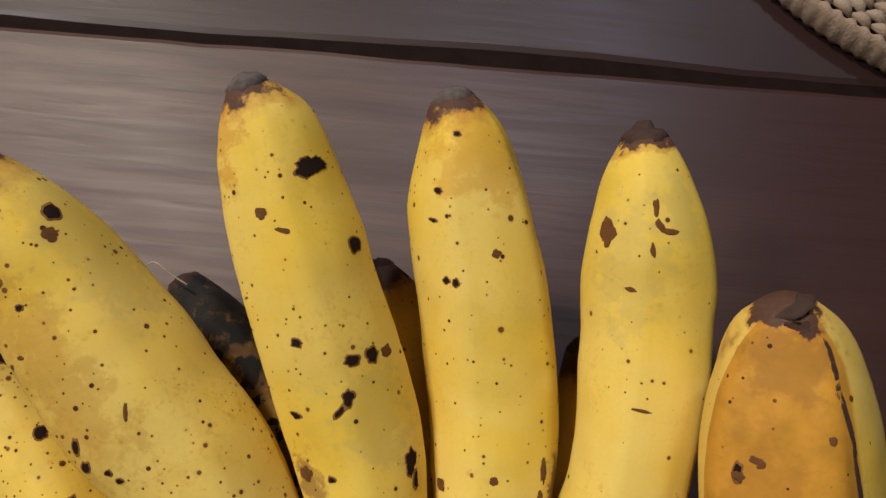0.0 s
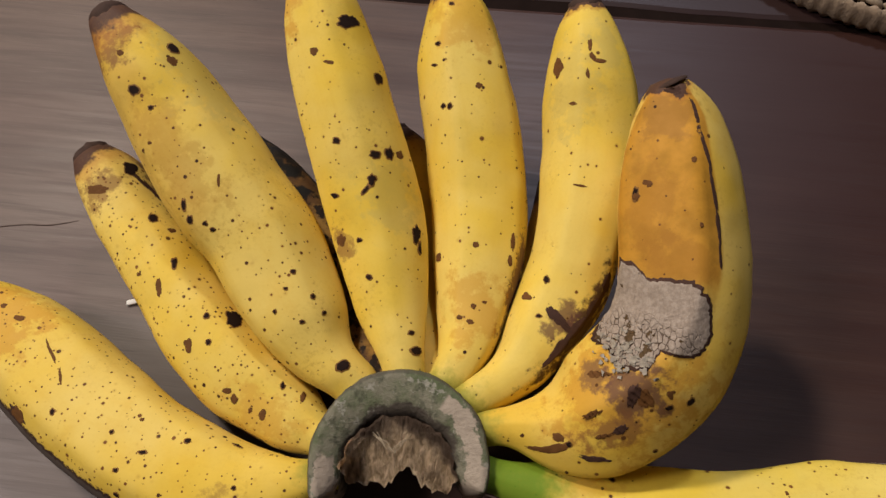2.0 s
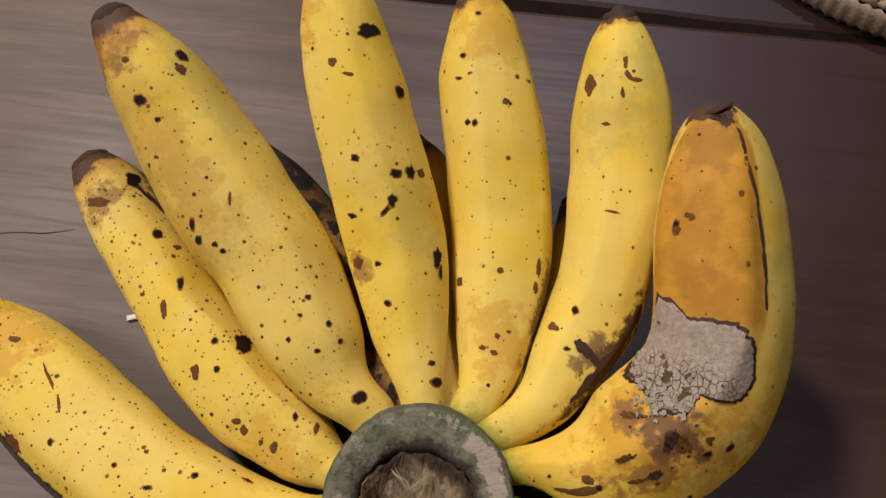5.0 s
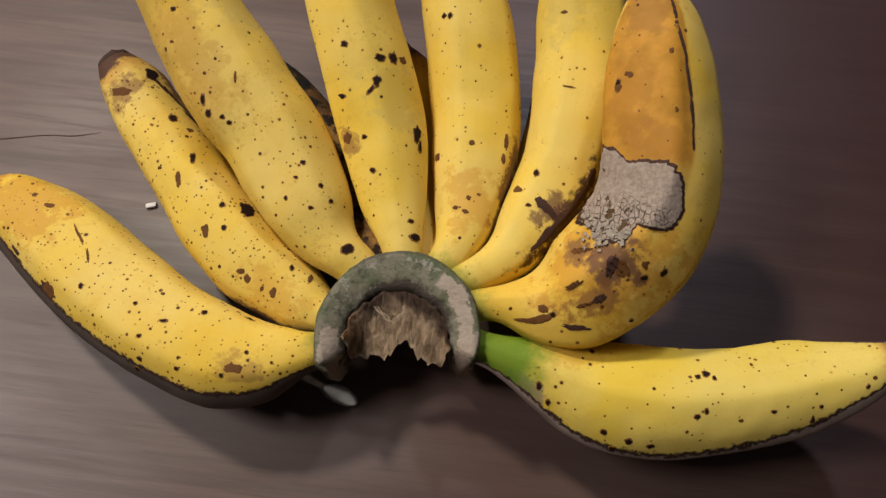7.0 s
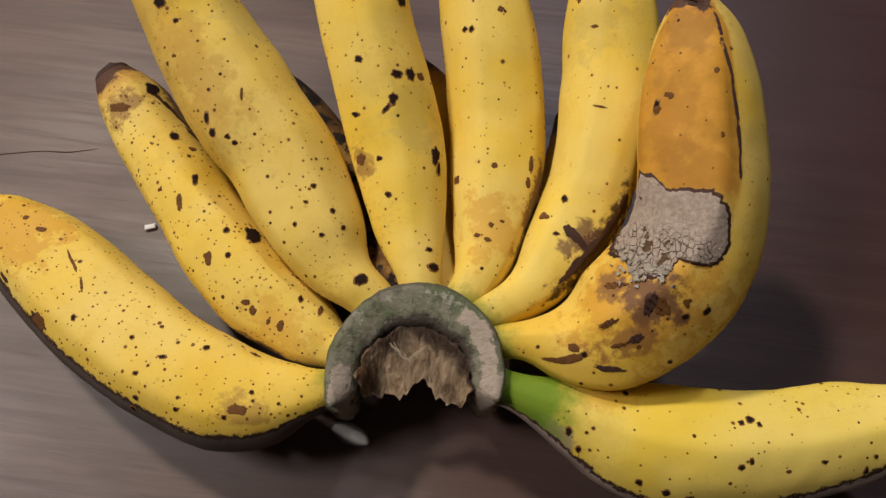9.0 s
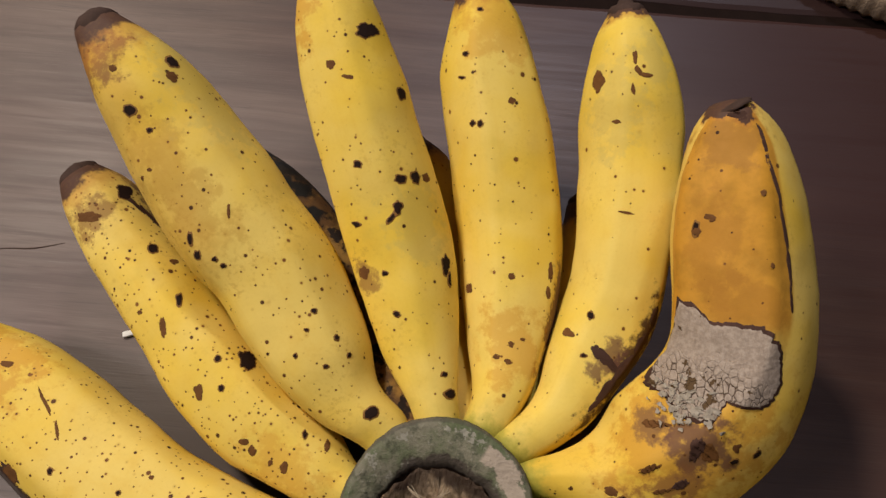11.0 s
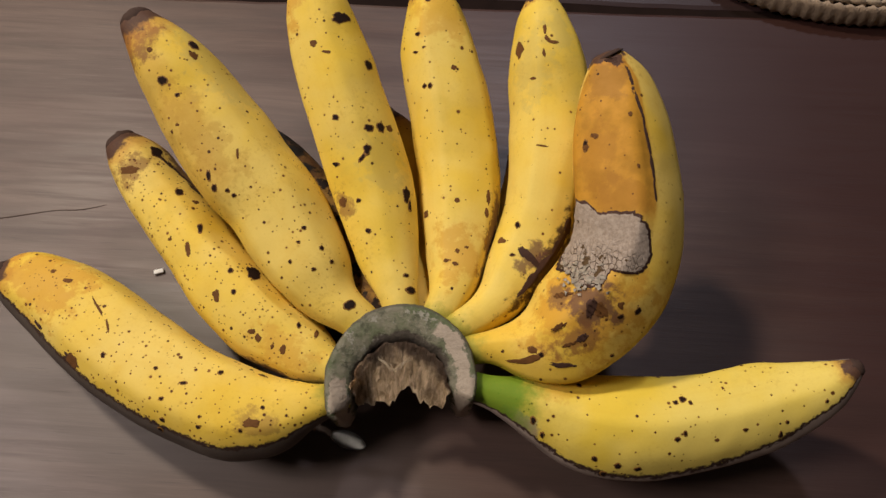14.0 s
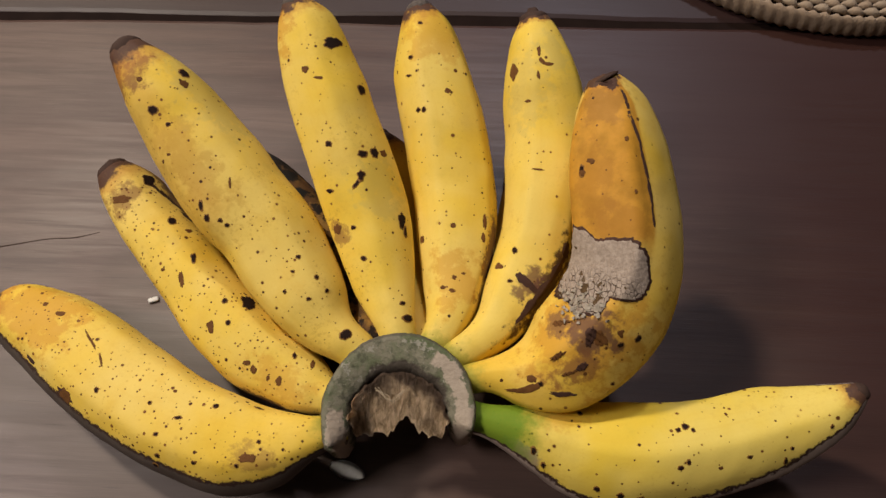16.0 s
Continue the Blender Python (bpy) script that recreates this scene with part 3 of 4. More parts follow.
FRUIT = {
    "upper_left": banana("upper_left", SPINES["upper_left"], skin("peel_a", 0.25, 1.0, 0.05, 0.0, 0.45, face=(-0.3, 0.21, 0.50, (0.56, 0.290, 0.035), 0.35, 0.30), stains=((0.19, 0.39, 0.16, 0.12, (0.52, 0.41, 0.12), 0.42), (0.33, 0.17, 0.16, 0.09, (0.44, 0.23, 0.03), 0.4), (0.03, 0.11, 0.08, 0.2, (0.22, 0.095, 0.035), 0.8)), seed=1.1), bunch, "large ripe banana with browned flank", 0.6, squash=0.85),
    "lower_left": banana("lower_left", SPINES["lower_left"], skin("peel_b", 0.2, 2.1, 0.045, 0.0, 0.25, stains=((0.80, -0.04, 0.12, 0.07, (0.13, 0.060, 0.045), 0.9), (0.12, 0.20, 0.05, 0.12, (0.22, 0.095, 0.035), 0.7), (0.21, 0.47, 0.16, 0.05, (0.13, 0.060, 0.045), 0.85), (0.84, 0.19, 0.10, 0.10, (0.58, 0.29, 0.035), 0.5)), seed=2.3), bunch, RIPE, 1.9),
    "left": banana("left", SPINES["left"], skin("peel_c", 0.3, 1.9, 0.035, 0.25, 0.15, under=(0.82, 0.265, 0.03, 0.0, 0.32), stains=((0.14, 0.28, 0.14, 0.16, (0.58, 0.29, 0.035), 0.7), (0.81, 0.18, 0.05, 0.06, (0.22, 0.095, 0.035), 0.5)), seed=3.7), bunch, "golden banana with scuffed brown underside", 0.2, squash=0.82),
    "middle_left": banana("middle_left", SPINES["middle_left"], skin("peel_d", 0.1, 0.75, 0.028, 0.1, 0.25, stains=((0.56, 0.32, 0.10, 0.10, (0.52, 0.40, 0.10), 0.45), (0.03, 0.03, 0.14, 0.12, (0.58, 0.29, 0.035), 0.7), (0.64, 0.10, 0.05, 0.05, (0.22, 0.095, 0.035), 0.7)), seed=4.9), bunch, "pale yellow banana with black blotches", 0.9, grey=True, squash=0.9),
    "middle_right": banana("middle_right", SPINES["middle_right"], skin("peel_e", 0.1, 0.6, 0.03, 0.12, 0.2, stains=((0.72, 0.43, 0.13, 0.05, (0.13, 0.060, 0.045), 0.9), (0.81, 0.24, 0.09, 0.14, (0.58, 0.29, 0.035), 0.6), (0.08, 0.26, 0.10, 0.16, (0.58, 0.29, 0.035), 0.5)), seed=5.2), bunch, "clean yellow banana with few freckles", 1.4, grey=True),
    "upper_right": banana("upper_right", SPINES["upper_right"], skin("peel_f", 0.0, 0.35, 0.015, 0.15, 0.25, stains=((0.72, 0.41, 0.15, 0.075, (0.055, 0.024, 0.020), 0.95), (0.73, 0.30, 0.05, 0.05, (0.13, 0.060, 0.045), 0.8), (0.20, 0.14, 0.12, 0.10, (0.52, 0.41, 0.12), 0.42), (0.10, 0.29, 0.06, 0.07, (0.52, 0.41, 0.12), 0.42)), seed=6.4), bunch, "pale yellow banana with a hooked scar", 0.125, nub=0.5),
    "right": banana("right", SPINES["right"], skin("peel_g", 0.55, 0.35, 0.012, 0.25, 0.6, face=(-0.05, 0.300, 0.40, (0.56, 0.255, 0.024), 0.9, 0.03), stains=((0.24, 0.13, 0.11, 0.07, (0.42, 0.19, 0.024), 0.55), (0.36, 0.19, 0.06, 0.10, (0.40, 0.18, 0.024), 0.6), (0.05, 0.15, 0.06, 0.14, (0.34, 0.16, 0.03), 0.6), (0.65, 0.24, 0.18, 0.20, (0.58, 0.29, 0.035), 0.75), (0.61, 0.25, 0.06, 0.08, (0.13, 0.060, 0.045), 0.85), (0.72, 0.32, 0.08, 0.05, (0.22, 0.095, 0.035), 0.7), (0.66, 0.17, 0.05, 0.05, (0.13, 0.060, 0.045), 0.7)), seed=7.8), bunch, "bruised orange banana with grey crust", 0.974, 0.7, nub=0.0, dip=0.35),
    "far_right": banana("far_right", SPINES["far_right"], skin("peel_h", -0.35, 0.65, 0.03, 1.0, 0.12, under=(0.72, 0.272, 0.060, 0.01, 1.1), stains=((0.87, 0.41, 0.05, 0.07, (0.30, 0.24, 0.17), 0.8), (0.83, 0.15, 0.08, 0.10, (0.58, 0.29, 0.035), 0.4)), seed=8.6), bunch, "bright yellow banana with green neck", 0.8),
    "rotten": banana("rotten", SPINES["rotten"], rotten(), bunch, "blackened rotten banana tucked underneath", 0.3),
    "under_middle": banana("under_middle", SPINES["under_middle"], skin("peel_i", 0.5, 0.5, 0.08, 0.0, 0.5, seed=9.1), bunch, "browned small banana tucked underneath", 1.0),
    "under_right": banana("under_right", SPINES["under_right"], skin("peel_j", 0.4, 0.4, 0.08, 0.0, 0.4, seed=10.3), bunch, "browned small banana tucked underneath", 1.7),
}


# blemishes on the peel: v, u, length and width in millimetres, turn
BLACK_MARKS = {
    "upper_left": [(0.175, 0.17, 4.1, 3.5, 0.9), (0.225, 0.19, 2.3, 1.7, 0.9), (0.135, 0.375, 4.8, 4.7, -1.4), (0.435, 0.13, 3.8, 1.8, -0.6), (0.465, 0.12, 2.9, 2.3, -0.6), (0.49, 0.145, 1.9, 1.8, 0.9), (0.51, 0.15, 1.7, 1.6, 1.0), (0.685, 0.29, 1.8, 1.7, 1.0), (0.71, 0.25, 1.4, 1.1, 1.0), (0.75, 0.315, 2.0, 1.8, 1.3), (0.79, 0.33, 1.9, 1.8, -0.5), (0.74, 0.185, 1.4, 1.4, 0.9), (0.785, 0.245, 1.5, 1.3, 0.8), (0.9, 0.275, 4.9, 4.7, 1.0)],
    "lower_left": [(0.105, 0.375, 6.9, 6.6, -0.7), (0.275, 0.32, 3.9, 3.6, -0.5), (0.41, 0.295, 4.5, 2.2, -0.5), (0.6, 0.365, 8.4, 6.4, -0.6), (0.62, 0.245, 2.2, 2.0, -0.5), (0.565, 0.29, 2.2, 1.7, -0.5), (0.83, 0.32, 2.7, 1.8, -0.8)],
    "left": [(0.42, 0.2, 2.2, 1.7, -0.7), (0.6, 0.185, 1.7, 1.3, 0.4), (0.625, 0.255, 2.6, 1.2, 0.4), (0.695, 0.15, 1.6, 1.6, -1.5), (0.615, 0.115, 2.3, 2.0, -1.6), (0.61, 0.06, 2.8, 2.0, 1.6), (0.785, 0.165, 1.5, 1.1, 1.5), (0.805, 0.4, 3.7, 1.5, 0.0), (0.83, 0.245, 1.4, 1.3, -0.2), (0.69, 0.335, 2.2, 1.8, 0.3), (0.55, 0.255, 1.3, 1.2, 0.5)],
    "middle_left": [(0.15, 0.345, 10.5, 6.2, -1.5), (0.29, 0.4, 5.4, 4.9, -1.5), (0.405, 0.185, 2.7, 2.3, 1.1), (0.455, 0.29, 4.4, 3.2, 1.4), (0.46, 0.345, 5.1, 3.9, -0.4), (0.51, 0.26, 4.5, 3.2, -0.3), (0.53, 0.235, 4.3, 1.5, -0.9), (0.52, 0.125, 3.6, 1.9, 1.1), (0.655, 0.39, 7.0, 4.5, -0.2), (0.685, 0.405, 5.2, 2.1, -0.1), (0.65, 0.175, 2.1, 1.8, 0.9), (0.74, 0.18, 2.6, 1.9, 1.0), (0.88, 0.34, 2.3, 1.6, -1.5), (0.915, 0.37, 5.0, 2.8, -1.4)],
    "middle_right": [(0.295, 0.14, 2.2, 2.1, 1.2), (0.3, 0.165, 2.2, 1.9, -0.1), (0.145, 0.145, 2.5, 1.7, 1.3), (0.195, 0.125, 2.4, 1.3, 1.3), (0.055, 0.2, 1.8, 1.3, 1.3)],
    "upper_right": [(0.66, 0.18, 3.5, 2.1, 0.3), (0.75, 0.215, 1.9, 1.4, -1.1)],
    "right": [(0.22, 0.085, 4.2, 1.8, -0.1), (0.81, 0.33, 2.1, 2.0, 1.5), (0.57, 0.365, 2.8, 2.1, 0.7), (0.595, 0.335, 2.2, 1.9, -1.1), (0.67, 0.42, 1.4, 1.2, 1.0)],
    "far_right": [(0.46, 0.195, 2.6, 2.3, 1.2), (0.48, 0.205, 1.8, 1.6, -0.0), (0.445, 0.21, 1.6, 1.3, 1.3), (0.495, 0.32, 1.9, 1.7, 0.0), (0.475, 0.305, 1.7, 1.3, 1.6), (0.335, 0.33, 1.7, 1.2, -0.2), (0.24, 0.395, 3.2, 1.9, 1.3), (0.685, 0.4, 2.4, 2.0, -1.3), (0.63, 0.41, 2.6, 2.4, 0.3), (0.585, 0.415, 2.3, 2.3, -1.4), (0.755, 0.14, 2.0, 1.8, 1.5), (0.655, 0.45, 2.4, 2.3, 0.4), (0.815, 0.41, 2.3, 1.3, -1.2), (0.85, 0.365, 2.8, 1.7, -1.1), (0.21, 0.355, 1.7, 1.3, -0.3), (0.095, 0.34, 1.3, 1.2, 1.0)],
}
DARK_MARKS = {
    "upper_right": [(0.61, 0.395, 7.8, 4.8, 0.26), (0.66, 0.39, 11.8, 4.7, -0.12), (0.72, 0.38, 11.8, 4.7, -0.11), (0.785, 0.37, 11.7, 3.2, -0.06), (0.73, 0.26, 6.1, 3.5, 1.14), (0.735, 0.315, 7.8, 3.9, 1.35)],
    "middle_right": [(0.67, 0.495, 10.7, 2.8, 0.05), (0.735, 0.46, 12.5, 3.5, -0.15)],
    "lower_left": [(0.135, 0.38, 12.6, 2.6, 0.29), (0.2, 0.42, 16.4, 2.5, 0.2), (0.29, 0.45, 16.7, 3.3, 0.53)],
    "left": [(0.35, 0.115, 9.0, 3.8, -0.22), (0.21, 0.125, 7.1, 2.5, -0.17)],
    "right": [(0.06, 0.265, 13.1, 1.6, -0.06), (0.14, 0.28, 17.5, 1.5, 0.18), (0.225, 0.29, 16.4, 1.7, 0.07), (0.295, 0.295, 11.5, 1.5, 0.05), (0.345, 0.295, 8.2, 1.1, 0.08), (0.0, 0.185, 4.5, 4.5, 0.62), (0.765, 0.38, 9.5, 2.4, 2.83), (0.615, 0.26, 9.5, 3.0, 0.52), (0.69, 0.315, 6.5, 2.6, 3.14)],
}
BROWN_MARKS = {
    "upper_left": [(0.1, 0.19, 2.4, 2.0, 1.0), (0.16, 0.33, 4.3, 3.9, 1.5), (0.29, 0.135, 2.0, 1.4, 0.9), (0.435, 0.245, 4.8, 1.1, -0.6), (0.295, 0.105, 1.8, 1.5, -0.7)],
    "lower_left": [(0.32, 0.36, 3.1, 2.7, 1.5), (0.44, 0.205, 6.3, 2.6, -0.5), (0.595, 0.185, 5.1, 3.7, -0.6), (0.38, 0.165, 2.2, 1.5, 1.0), (0.12, 0.19, 9.6, 4.3, 0.9), (0.735, 0.175, 3.6, 2.0, 0.6), (0.76, 0.165, 3.4, 3.1, -1.0), (0.835, 0.175, 3.7, 3.3, -1.3), (0.805, 0.165, 2.0, 1.9, 0.4), (0.805, -0.04, 9.0, 3.2, -0.2), (0.88, 0.36, 4.8, 2.1, -1.0)],
    "left": [(0.145, 0.315, 2.4, 2.2, -0.7), (0.195, 0.31, 4.6, 2.5, 0.3), (0.31, 0.3, 11.4, 1.1, -0.3), (0.37, 0.275, 7.0, 1.1, -0.5), (0.58, 0.325, 1.7, 1.5, 0.5), (0.35, 0.115, 7.9, 5.7, -0.1), (0.81, 0.185, 6.6, 2.9, -0.2)],
    "middle_left": [(0.205, 0.185, 3.7, 3.7, 1.1), (0.24, 0.23, 4.5, 1.6, 1.1), (0.465, 0.39, 4.1, 3.4, -1.5), (0.63, 0.1, 5.2, 5.0, -0.5)],
    "middle_right": [(0.265, 0.27, 2.7, 2.6, 1.5), (0.66, 0.23, 2.5, 2.2, 0.1), (0.64, 0.36, 6.6, 1.9, 0.1), (0.685, 0.36, 3.9, 2.4, 0.2), (0.845, 0.245, 2.4, 2.0, -1.4), (0.81, 0.25, 2.3, 1.9, 0.2), (0.795, 0.295, 2.0, 1.2, -1.4), (0.84, 0.19, 2.5, 1.6, -1.5), (0.675, 0.06, 4.7, 4.0, 1.1)],
    "upper_right": [(0.135, 0.07, 7.3, 5.7, 0.4), (0.16, 0.2, 3.8, 1.4, 0.1), (0.23, 0.155, 2.8, 1.6, 1.4), (0.715, 0.115, 5.7, 3.0, 1.4), (0.435, 0.205, 5.3, 0.8, 1.5), (0.1, 0.215, 4.2, 1.8, -0.1), (0.125, 0.22, 3.6, 1.8, 0.4), (0.135, 0.245, 4.5, 1.5, 1.38)],
    "right": [(0.2, 0.115, 2.9, 1.7, 1.5), (0.16, 0.24, 1.9, 1.3, -0.2), (0.29, 0.245, 1.7, 1.2, 0.1), (0.645, 0.17, 10.2, 2.4, 2.66), (0.605, 0.28, 7.9, 4.2, 1.03), (0.575, 0.31, 3.2, 1.9, 1.03), (0.725, 0.255, 10.6, 1.7, 3.14), (0.73, 0.315, 7.4, 1.3, 3.06), (0.83, 0.305, 4.6, 2.6, 2.67), (0.85, 0.365, 15.8, 2.7, -2.77), (0.225, 0.085, 3.5, 2.6, 0.35), (0.205, 0.125, 2.0, 2.0, 1.14)],
    "far_right": [(0.405, 0.345, 1.7, 1.3, -0.1), (0.35, 0.17, 1.6, 1.3, 1.2)],
}
# the outline of the crust: v and u
CRUST = [(0.345, 0.045), (0.355, 0.08), (0.385, 0.12), (0.385, 0.185), (0.385, 0.23), (0.41, 0.27), (0.44, 0.295), (0.485, 0.315), (0.51, 0.295), (0.52, 0.225), (0.56, 0.235), (0.595, 0.185), (0.58, 0.13), (0.6, 0.065), (0.52, 0.025), (0.425, 0.02)]

for number, (key, fruit) in enumerate(FRUIT.items()):
    for table_of, name, material, lift, label in (
        (BLACK_MARKS, "black_blemish", BLEMISH, 0.00014, "black dried blotch"),
        (DARK_MARKS, "dark_bruise", DARK_BRUISE, 0.00011, "dark brown bruised strip"),
        (BROWN_MARKS, "brown_blemish", BROWN_BLEMISH, 0.00008, "brown bruised mark"),
    ):
        if key not in table_of:
            continue
        for i, (v, u, long_mm, wide_mm, turn) in enumerate(table_of[key]):
            bm = bmesh.new()
            patch(bm, BODIES[key], v, u, long_mm, wide_mm, turn, 0.30 + 0.012 * min(10, long_mm), number * 100 + i, lift * (1 + 0.08 * i), name == "black_blemish")
            piece = part(name, bm, material, fruit, label)
            piece.data.materials.append(HALO)


def crust_sheet(body, outline, lift):
    """A dry sheet with the given outline that follows the peel, its edge frayed and thin."""
    bm = bmesh.new()
    dense = []
    for i, (v, u) in enumerate(outline):
        v2, u2 = outline[(i + 1) % len(outline)]
        dense += [(v + (v2 - v) * k / 8, u + (u2 - u) * k / 8) for k in range(8)]
    cv, cu = sum(p[0] for p in dense) / len(dense), sum(p[1] for p in dense) / len(dense)
    rings = []
    for k in range(12, 0, -1):
        ring = []
        for v, u in dense:
            f = k / 12
            fray = 1 + (0.07 * noise.noise(Vector((v * 130, u * 60, 2))) + 0.05 * noise.noise(Vector((v * 420, u * 200, 5)))) * f
            pv, pu = cv + (v - cv) * f * fray, cu + (u - cu) * f * fray
            rough = 0.00018 * noise.noise(Vector((pv * 260, pu * 120, 9)))
            ring.append(bm.verts.new(body.at(pv, pu, 0.00005 if k == 12 else lift + rough)))
        rings.append(ring)
    n = len(dense)
    for number, (a, b) in enumerate(zip(rings, rings[1:])):
        for j in range(n):
            bm.faces.new((a[j], a[(j + 1) % n], b[(j + 1) % n], b[j])).material_index = int(number == 0)
    hub = bm.verts.new(body.at(cv, cu, lift))
    for j in range(n):
        bm.faces.new((rings[-1][j], rings[-1][(j + 1) % n], hub))
    return bm


def crust_flakes(body, count):
    """Curled, pale flakes that lift off the lower half of the crust."""
    rng = random.Random(5)
    bm = bmesh.new()
    for _ in range(count):
        v, u = rng.gauss(0.572, 0.024), rng.gauss(0.165, 0.040)
        turn, long_mm, wide_mm = rng.uniform(0, 3.1), rng.uniform(1.4, 3.2), rng.uniform(0.9, 1.9)
        dv, du = 0.001 / body.length, 0.001 / (2 * math.pi * 0.021)
        corners = []
        sides = rng.choice((4, 5, 5, 6))
        for j in range(sides):
            a = 2 * math.pi * (j + rng.uniform(-0.25, 0.25)) / sides
            x, y = math.cos(a) * long_mm / 2, math.sin(a) * wide_mm / 2
            c, s = math.cos(turn), math.sin(turn)
            corners.append((v + dv * (x * c - y * s), u + du * (x * s + y * c), rng.uniform(0.0006, 0.0012)))
        top = [bm.verts.new(body.at(*p)) for p in corners]
        low = [bm.verts.new(body.at(p[0], p[1], p[2] - 0.00035)) for p in corners]
        bm.faces.new(top)
        for j in range(sides):
            bm.faces.new((top[j], low[j], low[(j + 1) % sides], top[(j + 1) % sides]))
    return bm


sheet = part("crust", crust_sheet(BODIES["right"], CRUST, 0.00045), SCAB, FRUIT["right"], "grey cracked dry crust")
sheet.data.materials.append(DARK_BRUISE)
tagged(part("loose_crust", crust_flakes(BODIES["right"], 75), FLAKE, sheet, "pale loose curled flakes", False), "", "", "", "stuff")

# ---- the crown ----
def crown():
    """A C-shaped slice of the fruit stalk, open towards the near side, its rim tilted up to the right."""
    bm = bmesh.new()
    count = 72
    sections = []
    for i in range(count + 1):
        a = radians(-10 + 216 * i / count)
        c, s = math.cos(a), math.sin(a)
        cx, cy = -0.0115, -0.0550
        rise = 0.0475 + 0.0042 * s + 0.0028 * c
        wob = 0.0006 * noise.noise(Vector((c * 3, s * 3, 1)))
        outer, inner = 0.0295 + wob, 0.0158 + 0.0034 * (1 - s) + 1.5 * wob
        taper = min(1.0, 0.7 + 9 * min(i, count - i) / count)
        inner = outer - (outer - inner) * taper
        chip = 0.0008 * noise.noise(Vector((c * 14, s * 14, 4)))
        mid = 0.5 * (outer + inner)
        prof = ((outer - 0.004, 0.012), (outer - 0.0008, 0.020), (outer, rise - 0.0050), (outer + 0.0002 + 0.4 * chip, rise - 0.0014), (outer - 0.0007 + chip, rise + 0.0003), (outer - 0.0030, rise - 0.0003), (mid, rise - 0.0012 + 0.4 * chip), (inner + 0.0016, rise - 0.0026), (inner + chip, rise - 0.0050), (inner + 0.0005, 0.012))
        sections.append([bm.verts.new((cx + r * c, cy + r * 1.04 * s, z + 0.0005 * noise.noise(Vector((c * r * 300, s * r * 300, z * 200))))) for r, z in prof])
    for p, q in zip(sections, sections[1:]):
        for j in range(10):
            bm.faces.new((p[j], p[(j + 1) % 10], q[(j + 1) % 10], q[j]))
    bm.faces.new(sections[0])
    bm.faces.new(sections[-1])
    return bm


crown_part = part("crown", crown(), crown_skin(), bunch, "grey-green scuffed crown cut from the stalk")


def core():
    """The fibrous cut face that lines the hollow of the crown and slopes down inside it."""
    bm = bmesh.new()
    rows = []
    for i in range(41):
        a = radians(-6 + 192 * i / 40)
        c, s = math.cos(a), math.sin(a)
        col = []
        for k in range(13):
            f = k / 12
            r = 0.0156 + 0.0034 * (1 - s) - 0.0014 * noise.noise(Vector((c * 6, s * 6, f * 3)))
            depth = f * (0.92 - 0.16 * noise.noise(Vector((c * 7, 2, 0))) - 0.05 * noise.noise(Vector((c * 25, 5, 0))) - 0.22 * max(0.0, 1 - ((c - 0.2) / 0.32) ** 4))
            z = 0.0445 + 0.0038 * s - 0.018 * depth + 0.0016 * c
            y = -0.0550 + r * s * (1 - depth) - 0.0060 * depth
            col.append(bm.verts.new((-0.0115 + r * c * (1 - 0.12 * depth), y, z + 0.0011 * noise.noise(Vector((c * 9, s * 9, f * 9))))))
        rows.append(col)
    for p, q in zip(rows, rows[1:]):
        for k in range(12):
            bm.faces.new((p[k], p[k + 1], q[k + 1], q[k]))
    bmesh.ops.solidify(bm, geom=bm.faces, thickness=0.001)
    return bm


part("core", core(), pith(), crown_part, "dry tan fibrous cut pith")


def thread(points, radius, sides=6):
    bm = bmesh.new()
    last = None
    count = 24
    for i in range(count + 1):
        p = Vector(glide(points, i / count))
        q = Vector(glide(points, min(1, i / count + 0.02))) - Vector(glide(points, max(0, i / count - 0.02)))
        turn = q.to_track_quat("Z", "Y").to_matrix()
        ring = [bm.verts.new(p + turn @ Vector((math.cos(6.283 * j / sides) * radius, math.sin(6.283 * j / sides) * radius, 0))) for j in range(sides)]
        if last:
            for j in range(sides):
                bm.faces.new((last[j], last[(j + 1) % sides], ring[(j + 1) % sides], ring[j]))
        last = ring
    return bm


part("fibre", thread([(-0.1095, 0.0800, 0.026), (-0.104, 0.0805, 0.031), (-0.098, 0.0770, 0.031), (-0.092, 0.0740, 0.0315)], 0.00025), HAIR, FRUIT["rotten"], "stray white thread")
for strand in range(4):
    rng = random.Random(40 + strand)
    loop = [(-0.0205 + 0.0030 * k + rng.uniform(-0.0018, 0.0018), -0.0450 - 0.0045 * math.sin(math.pi * k / 4) + rng.uniform(-0.0016, 0.0016), 0.0450 + rng.uniform(-0.0015, 0.0012)) for k in range(5)]
    part("fibre", thread(loop, 0.00010), HAIR, crown_part, "pale loose fibre")


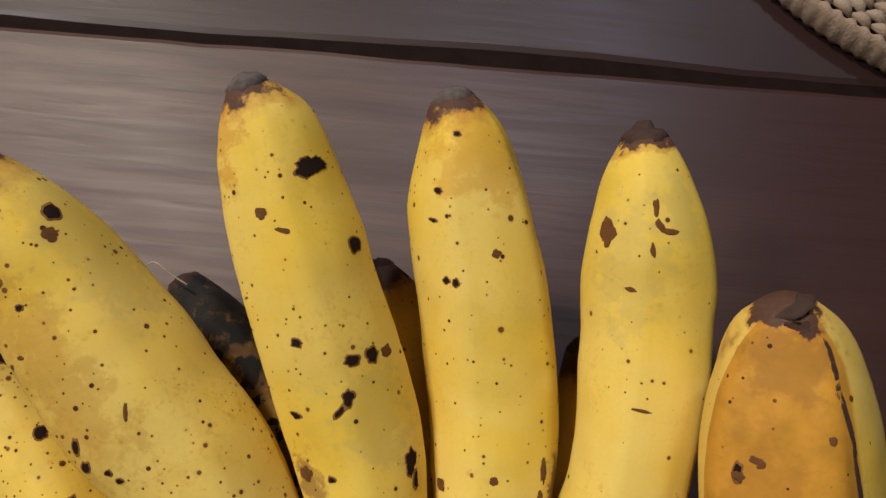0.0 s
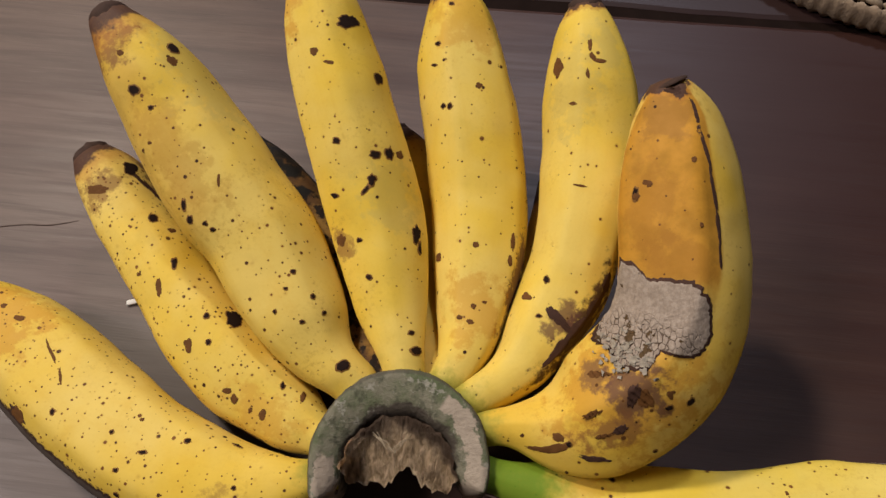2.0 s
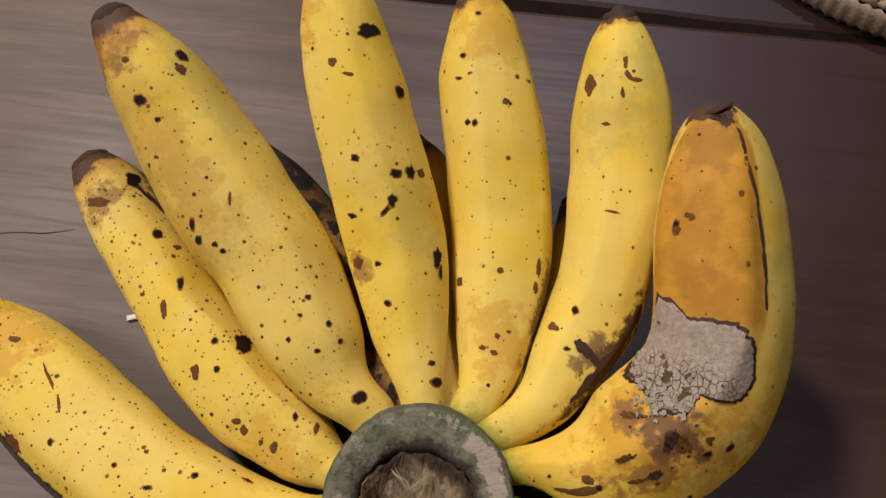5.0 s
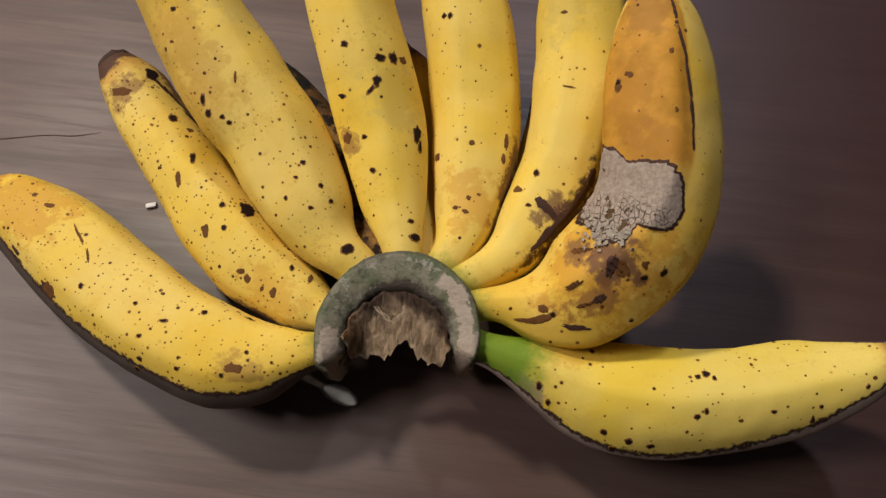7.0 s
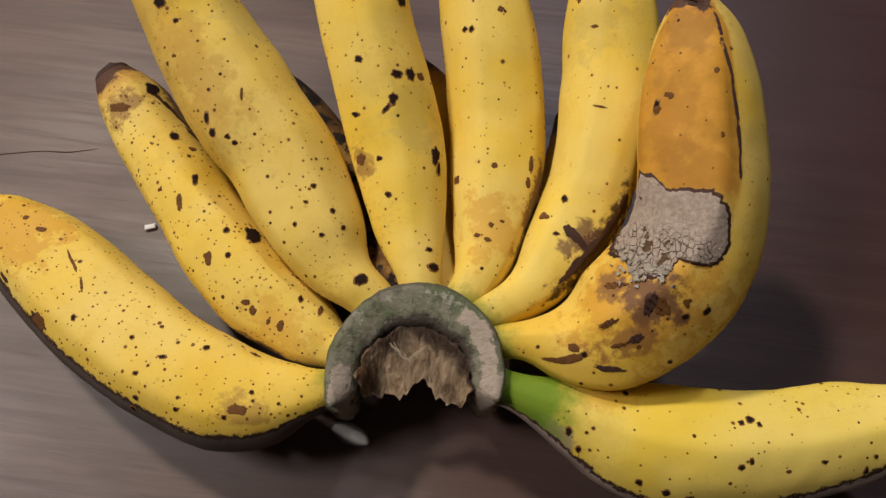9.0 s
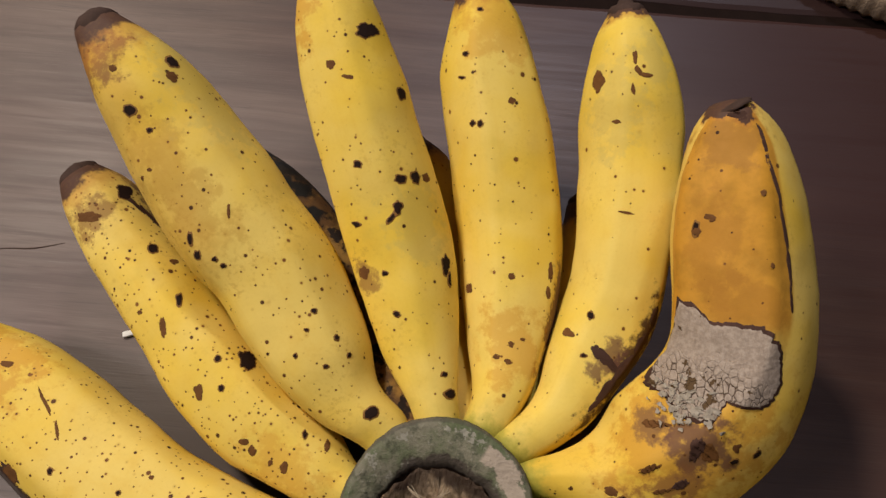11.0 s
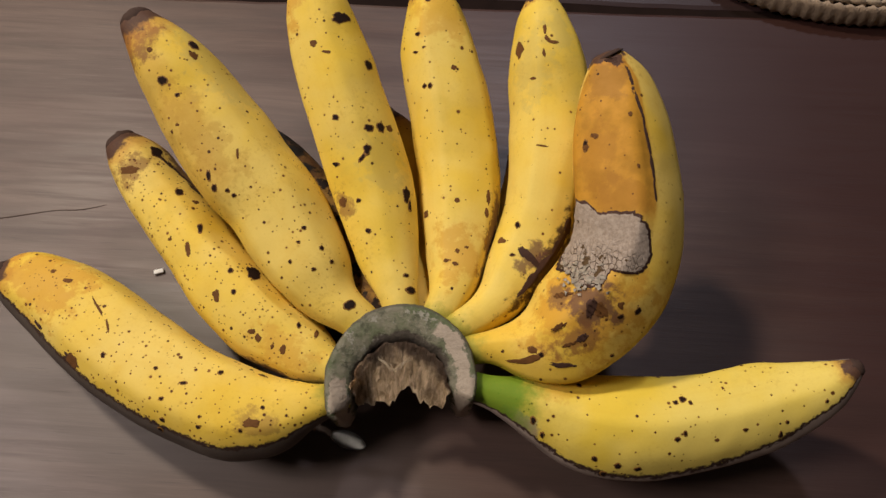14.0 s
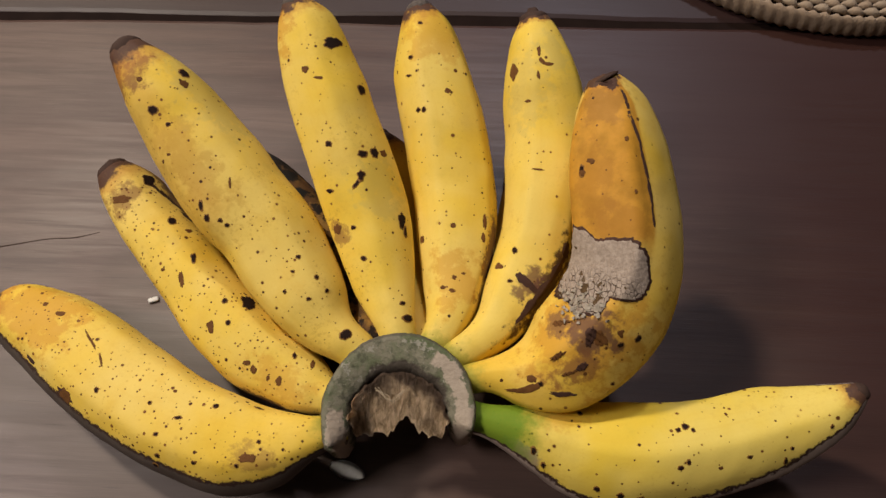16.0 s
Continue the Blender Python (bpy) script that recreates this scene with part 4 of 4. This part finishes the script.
# ---- scraps on the table ----
def leaf_scrap(a, b, width, lift):
    """A pointed, curled scrap from a to b."""
    bm = bmesh.new()
    a, b = Vector(a), Vector(b)
    side = (b - a).cross(Vector((0, 0, 1))).normalized()
    rows = []
    for i in range(17):
        f = i / 16
        w = width * math.sin(math.pi * min(1, 0.04 + 0.94 * f)) ** 0.6 / 2
        mid = a.lerp(b, f) + Vector((0, 0, lift * math.sin(math.pi * f)))
        rows.append([bm.verts.new(mid + side * w * k + Vector((0, 0, 0.0006 * k * k))) for k in (-1, -0.5, 0, 0.5, 1)])
    for p, q in zip(rows, rows[1:]):
        for j in range(4):
            bm.faces.new((p[j], p[j + 1], q[j + 1], q[j]))
    bmesh.ops.solidify(bm, geom=bm.faces, thickness=0.0004)
    return bm


tagged(part("peel_scrap", leaf_scrap((-0.0425, -0.0680, 0.0016), (-0.0272, -0.0722, 0.0006), 0.0076, 0.0006), PAPER), "pale grey pointed scrap lying under the crown", "scrap")
crumb = box((0.0048, 0.0024, 0.0016), (-0.1375, 0.0048, 0.0008), 0.0005, 20)
tagged(part("crumb", crumb, WHITE), "tiny white paper crumb on the table", "crumb")
part("crack", thread([(-0.30, 0.010, -0.0003), (-0.25, 0.024, -0.0002), (-0.22, 0.031, -0.0001), (-0.20, 0.0358, -0.0002), (-0.185, 0.0375, -0.0001), (-0.1655, 0.0440, -0.0006)], 0.0004), CRACK, table, "thin dark crack in the plank")


# ---- the woven mat ----
def mat_edge(a, inset):
    c, s = math.cos(a), math.sin(a)
    return Vector((MAT[0] + (MAT[2] - inset) * c, MAT[1] + (MAT[2] - inset) * s, 0))


MAT = (0.2420, 0.3460, 0.1565)
mat = tagged(new("woven_mat"), "thick round natural jute mat with a coarse woven surface", "mat")


def rim():
    bm = bmesh.new()
    rows = []
    count = 900
    for i in range(count):
        a = 2 * math.pi * i / count
        row = []
        for j in range(10):
            b = 2 * math.pi * j / 10
            swell = 1 + 0.22 * math.sin(a * 150 + 2.2 * b) + 0.10 * noise.noise(Vector((math.cos(a) * 30, math.sin(a) * 30, b)))
            p = mat_edge(a, 0.0028 - 0.0026 * swell * math.cos(b))
            p.z = 0.0080 + 0.0072 * swell ** 0.5 * math.sin(b)
            row.append(bm.verts.new(p))
        rows.append(row)
    for i in range(count):
        p, q = rows[i], rows[(i + 1) % count]
        for j in range(10):
            bm.faces.new((p[j], p[(j + 1) % 10], q[(j + 1) % 10], q[j]))
    return bm


part("rim", rim(), JUTE, mat, "thick rolled yarn rim")
verts, faces = [], []
for ring in range(29):
    inset = 0.0072 + ring * 0.0052
    radius = MAT[2] - inset
    count = int(2 * math.pi * radius / 0.0092)
    for i in range(count):
        a = 2 * math.pi * (i + 0.5 * (ring % 2)) / count
        rng = random.Random(ring * 1000 + i)
        hub = mat_edge(a, inset) + Vector((0, 0, 0.0156 + rng.uniform(-0.0006, 0.0006)))
        along = Vector((-math.sin(a), math.cos(a), 0))
        out = Vector((math.cos(a), math.sin(a), 0))
        lean = rng.uniform(-0.12, 0.12) + 0.18
        along, out = along * math.cos(lean) + out * math.sin(lean), out * math.cos(lean) - along * math.sin(lean)
        base = len(verts)
        for k in range(5):
            f = (k - 2) / 2
            w = 0.0026 * math.sqrt(max(0.06, 1 - 0.85 * f * f))
            arch = -0.0022 * f * f
            for j in range(6):
                b = 2 * math.pi * j / 6
                verts.append(hub + along * 0.0050 * f + out * w * math.cos(b) + Vector((0, 0, arch + w * 0.9 * math.sin(b))))
        for k in range(4):
            for j in range(6):
                faces.append((base + k * 6 + j, base + k * 6 + (j + 1) % 6, base + (k + 1) * 6 + (j + 1) % 6, base + (k + 1) * 6 + j))
        faces.append(tuple(base + j for j in range(6)))
        faces.append(tuple(base + 24 + j for j in range(6)))
mesh = bpy.data.meshes.new("weave")
mesh.from_pydata(verts, [], faces)
mesh.materials.append(JUTE)
mesh.polygons.foreach_set("use_smooth", [True] * len(mesh.polygons))
weave = new("weave", mesh)
weave.parent = mat
tagged(weave, "coarse rows of jute stitches", "", "", "stuff")
# near-black disc stands in for the shade in gaps between stitches
bm = bmesh.new()
bmesh.ops.create_cone(bm, cap_ends=True, segments=96, radius1=MAT[2] - 0.006, radius2=MAT[2] - 0.006, depth=0.012, matrix=pose(MAT[0], MAT[1], 0.0076))
part("backing", bm, GROOVE_WEAVE_SHADE, mat, "backing coloured dark as the shade between stitches", False)
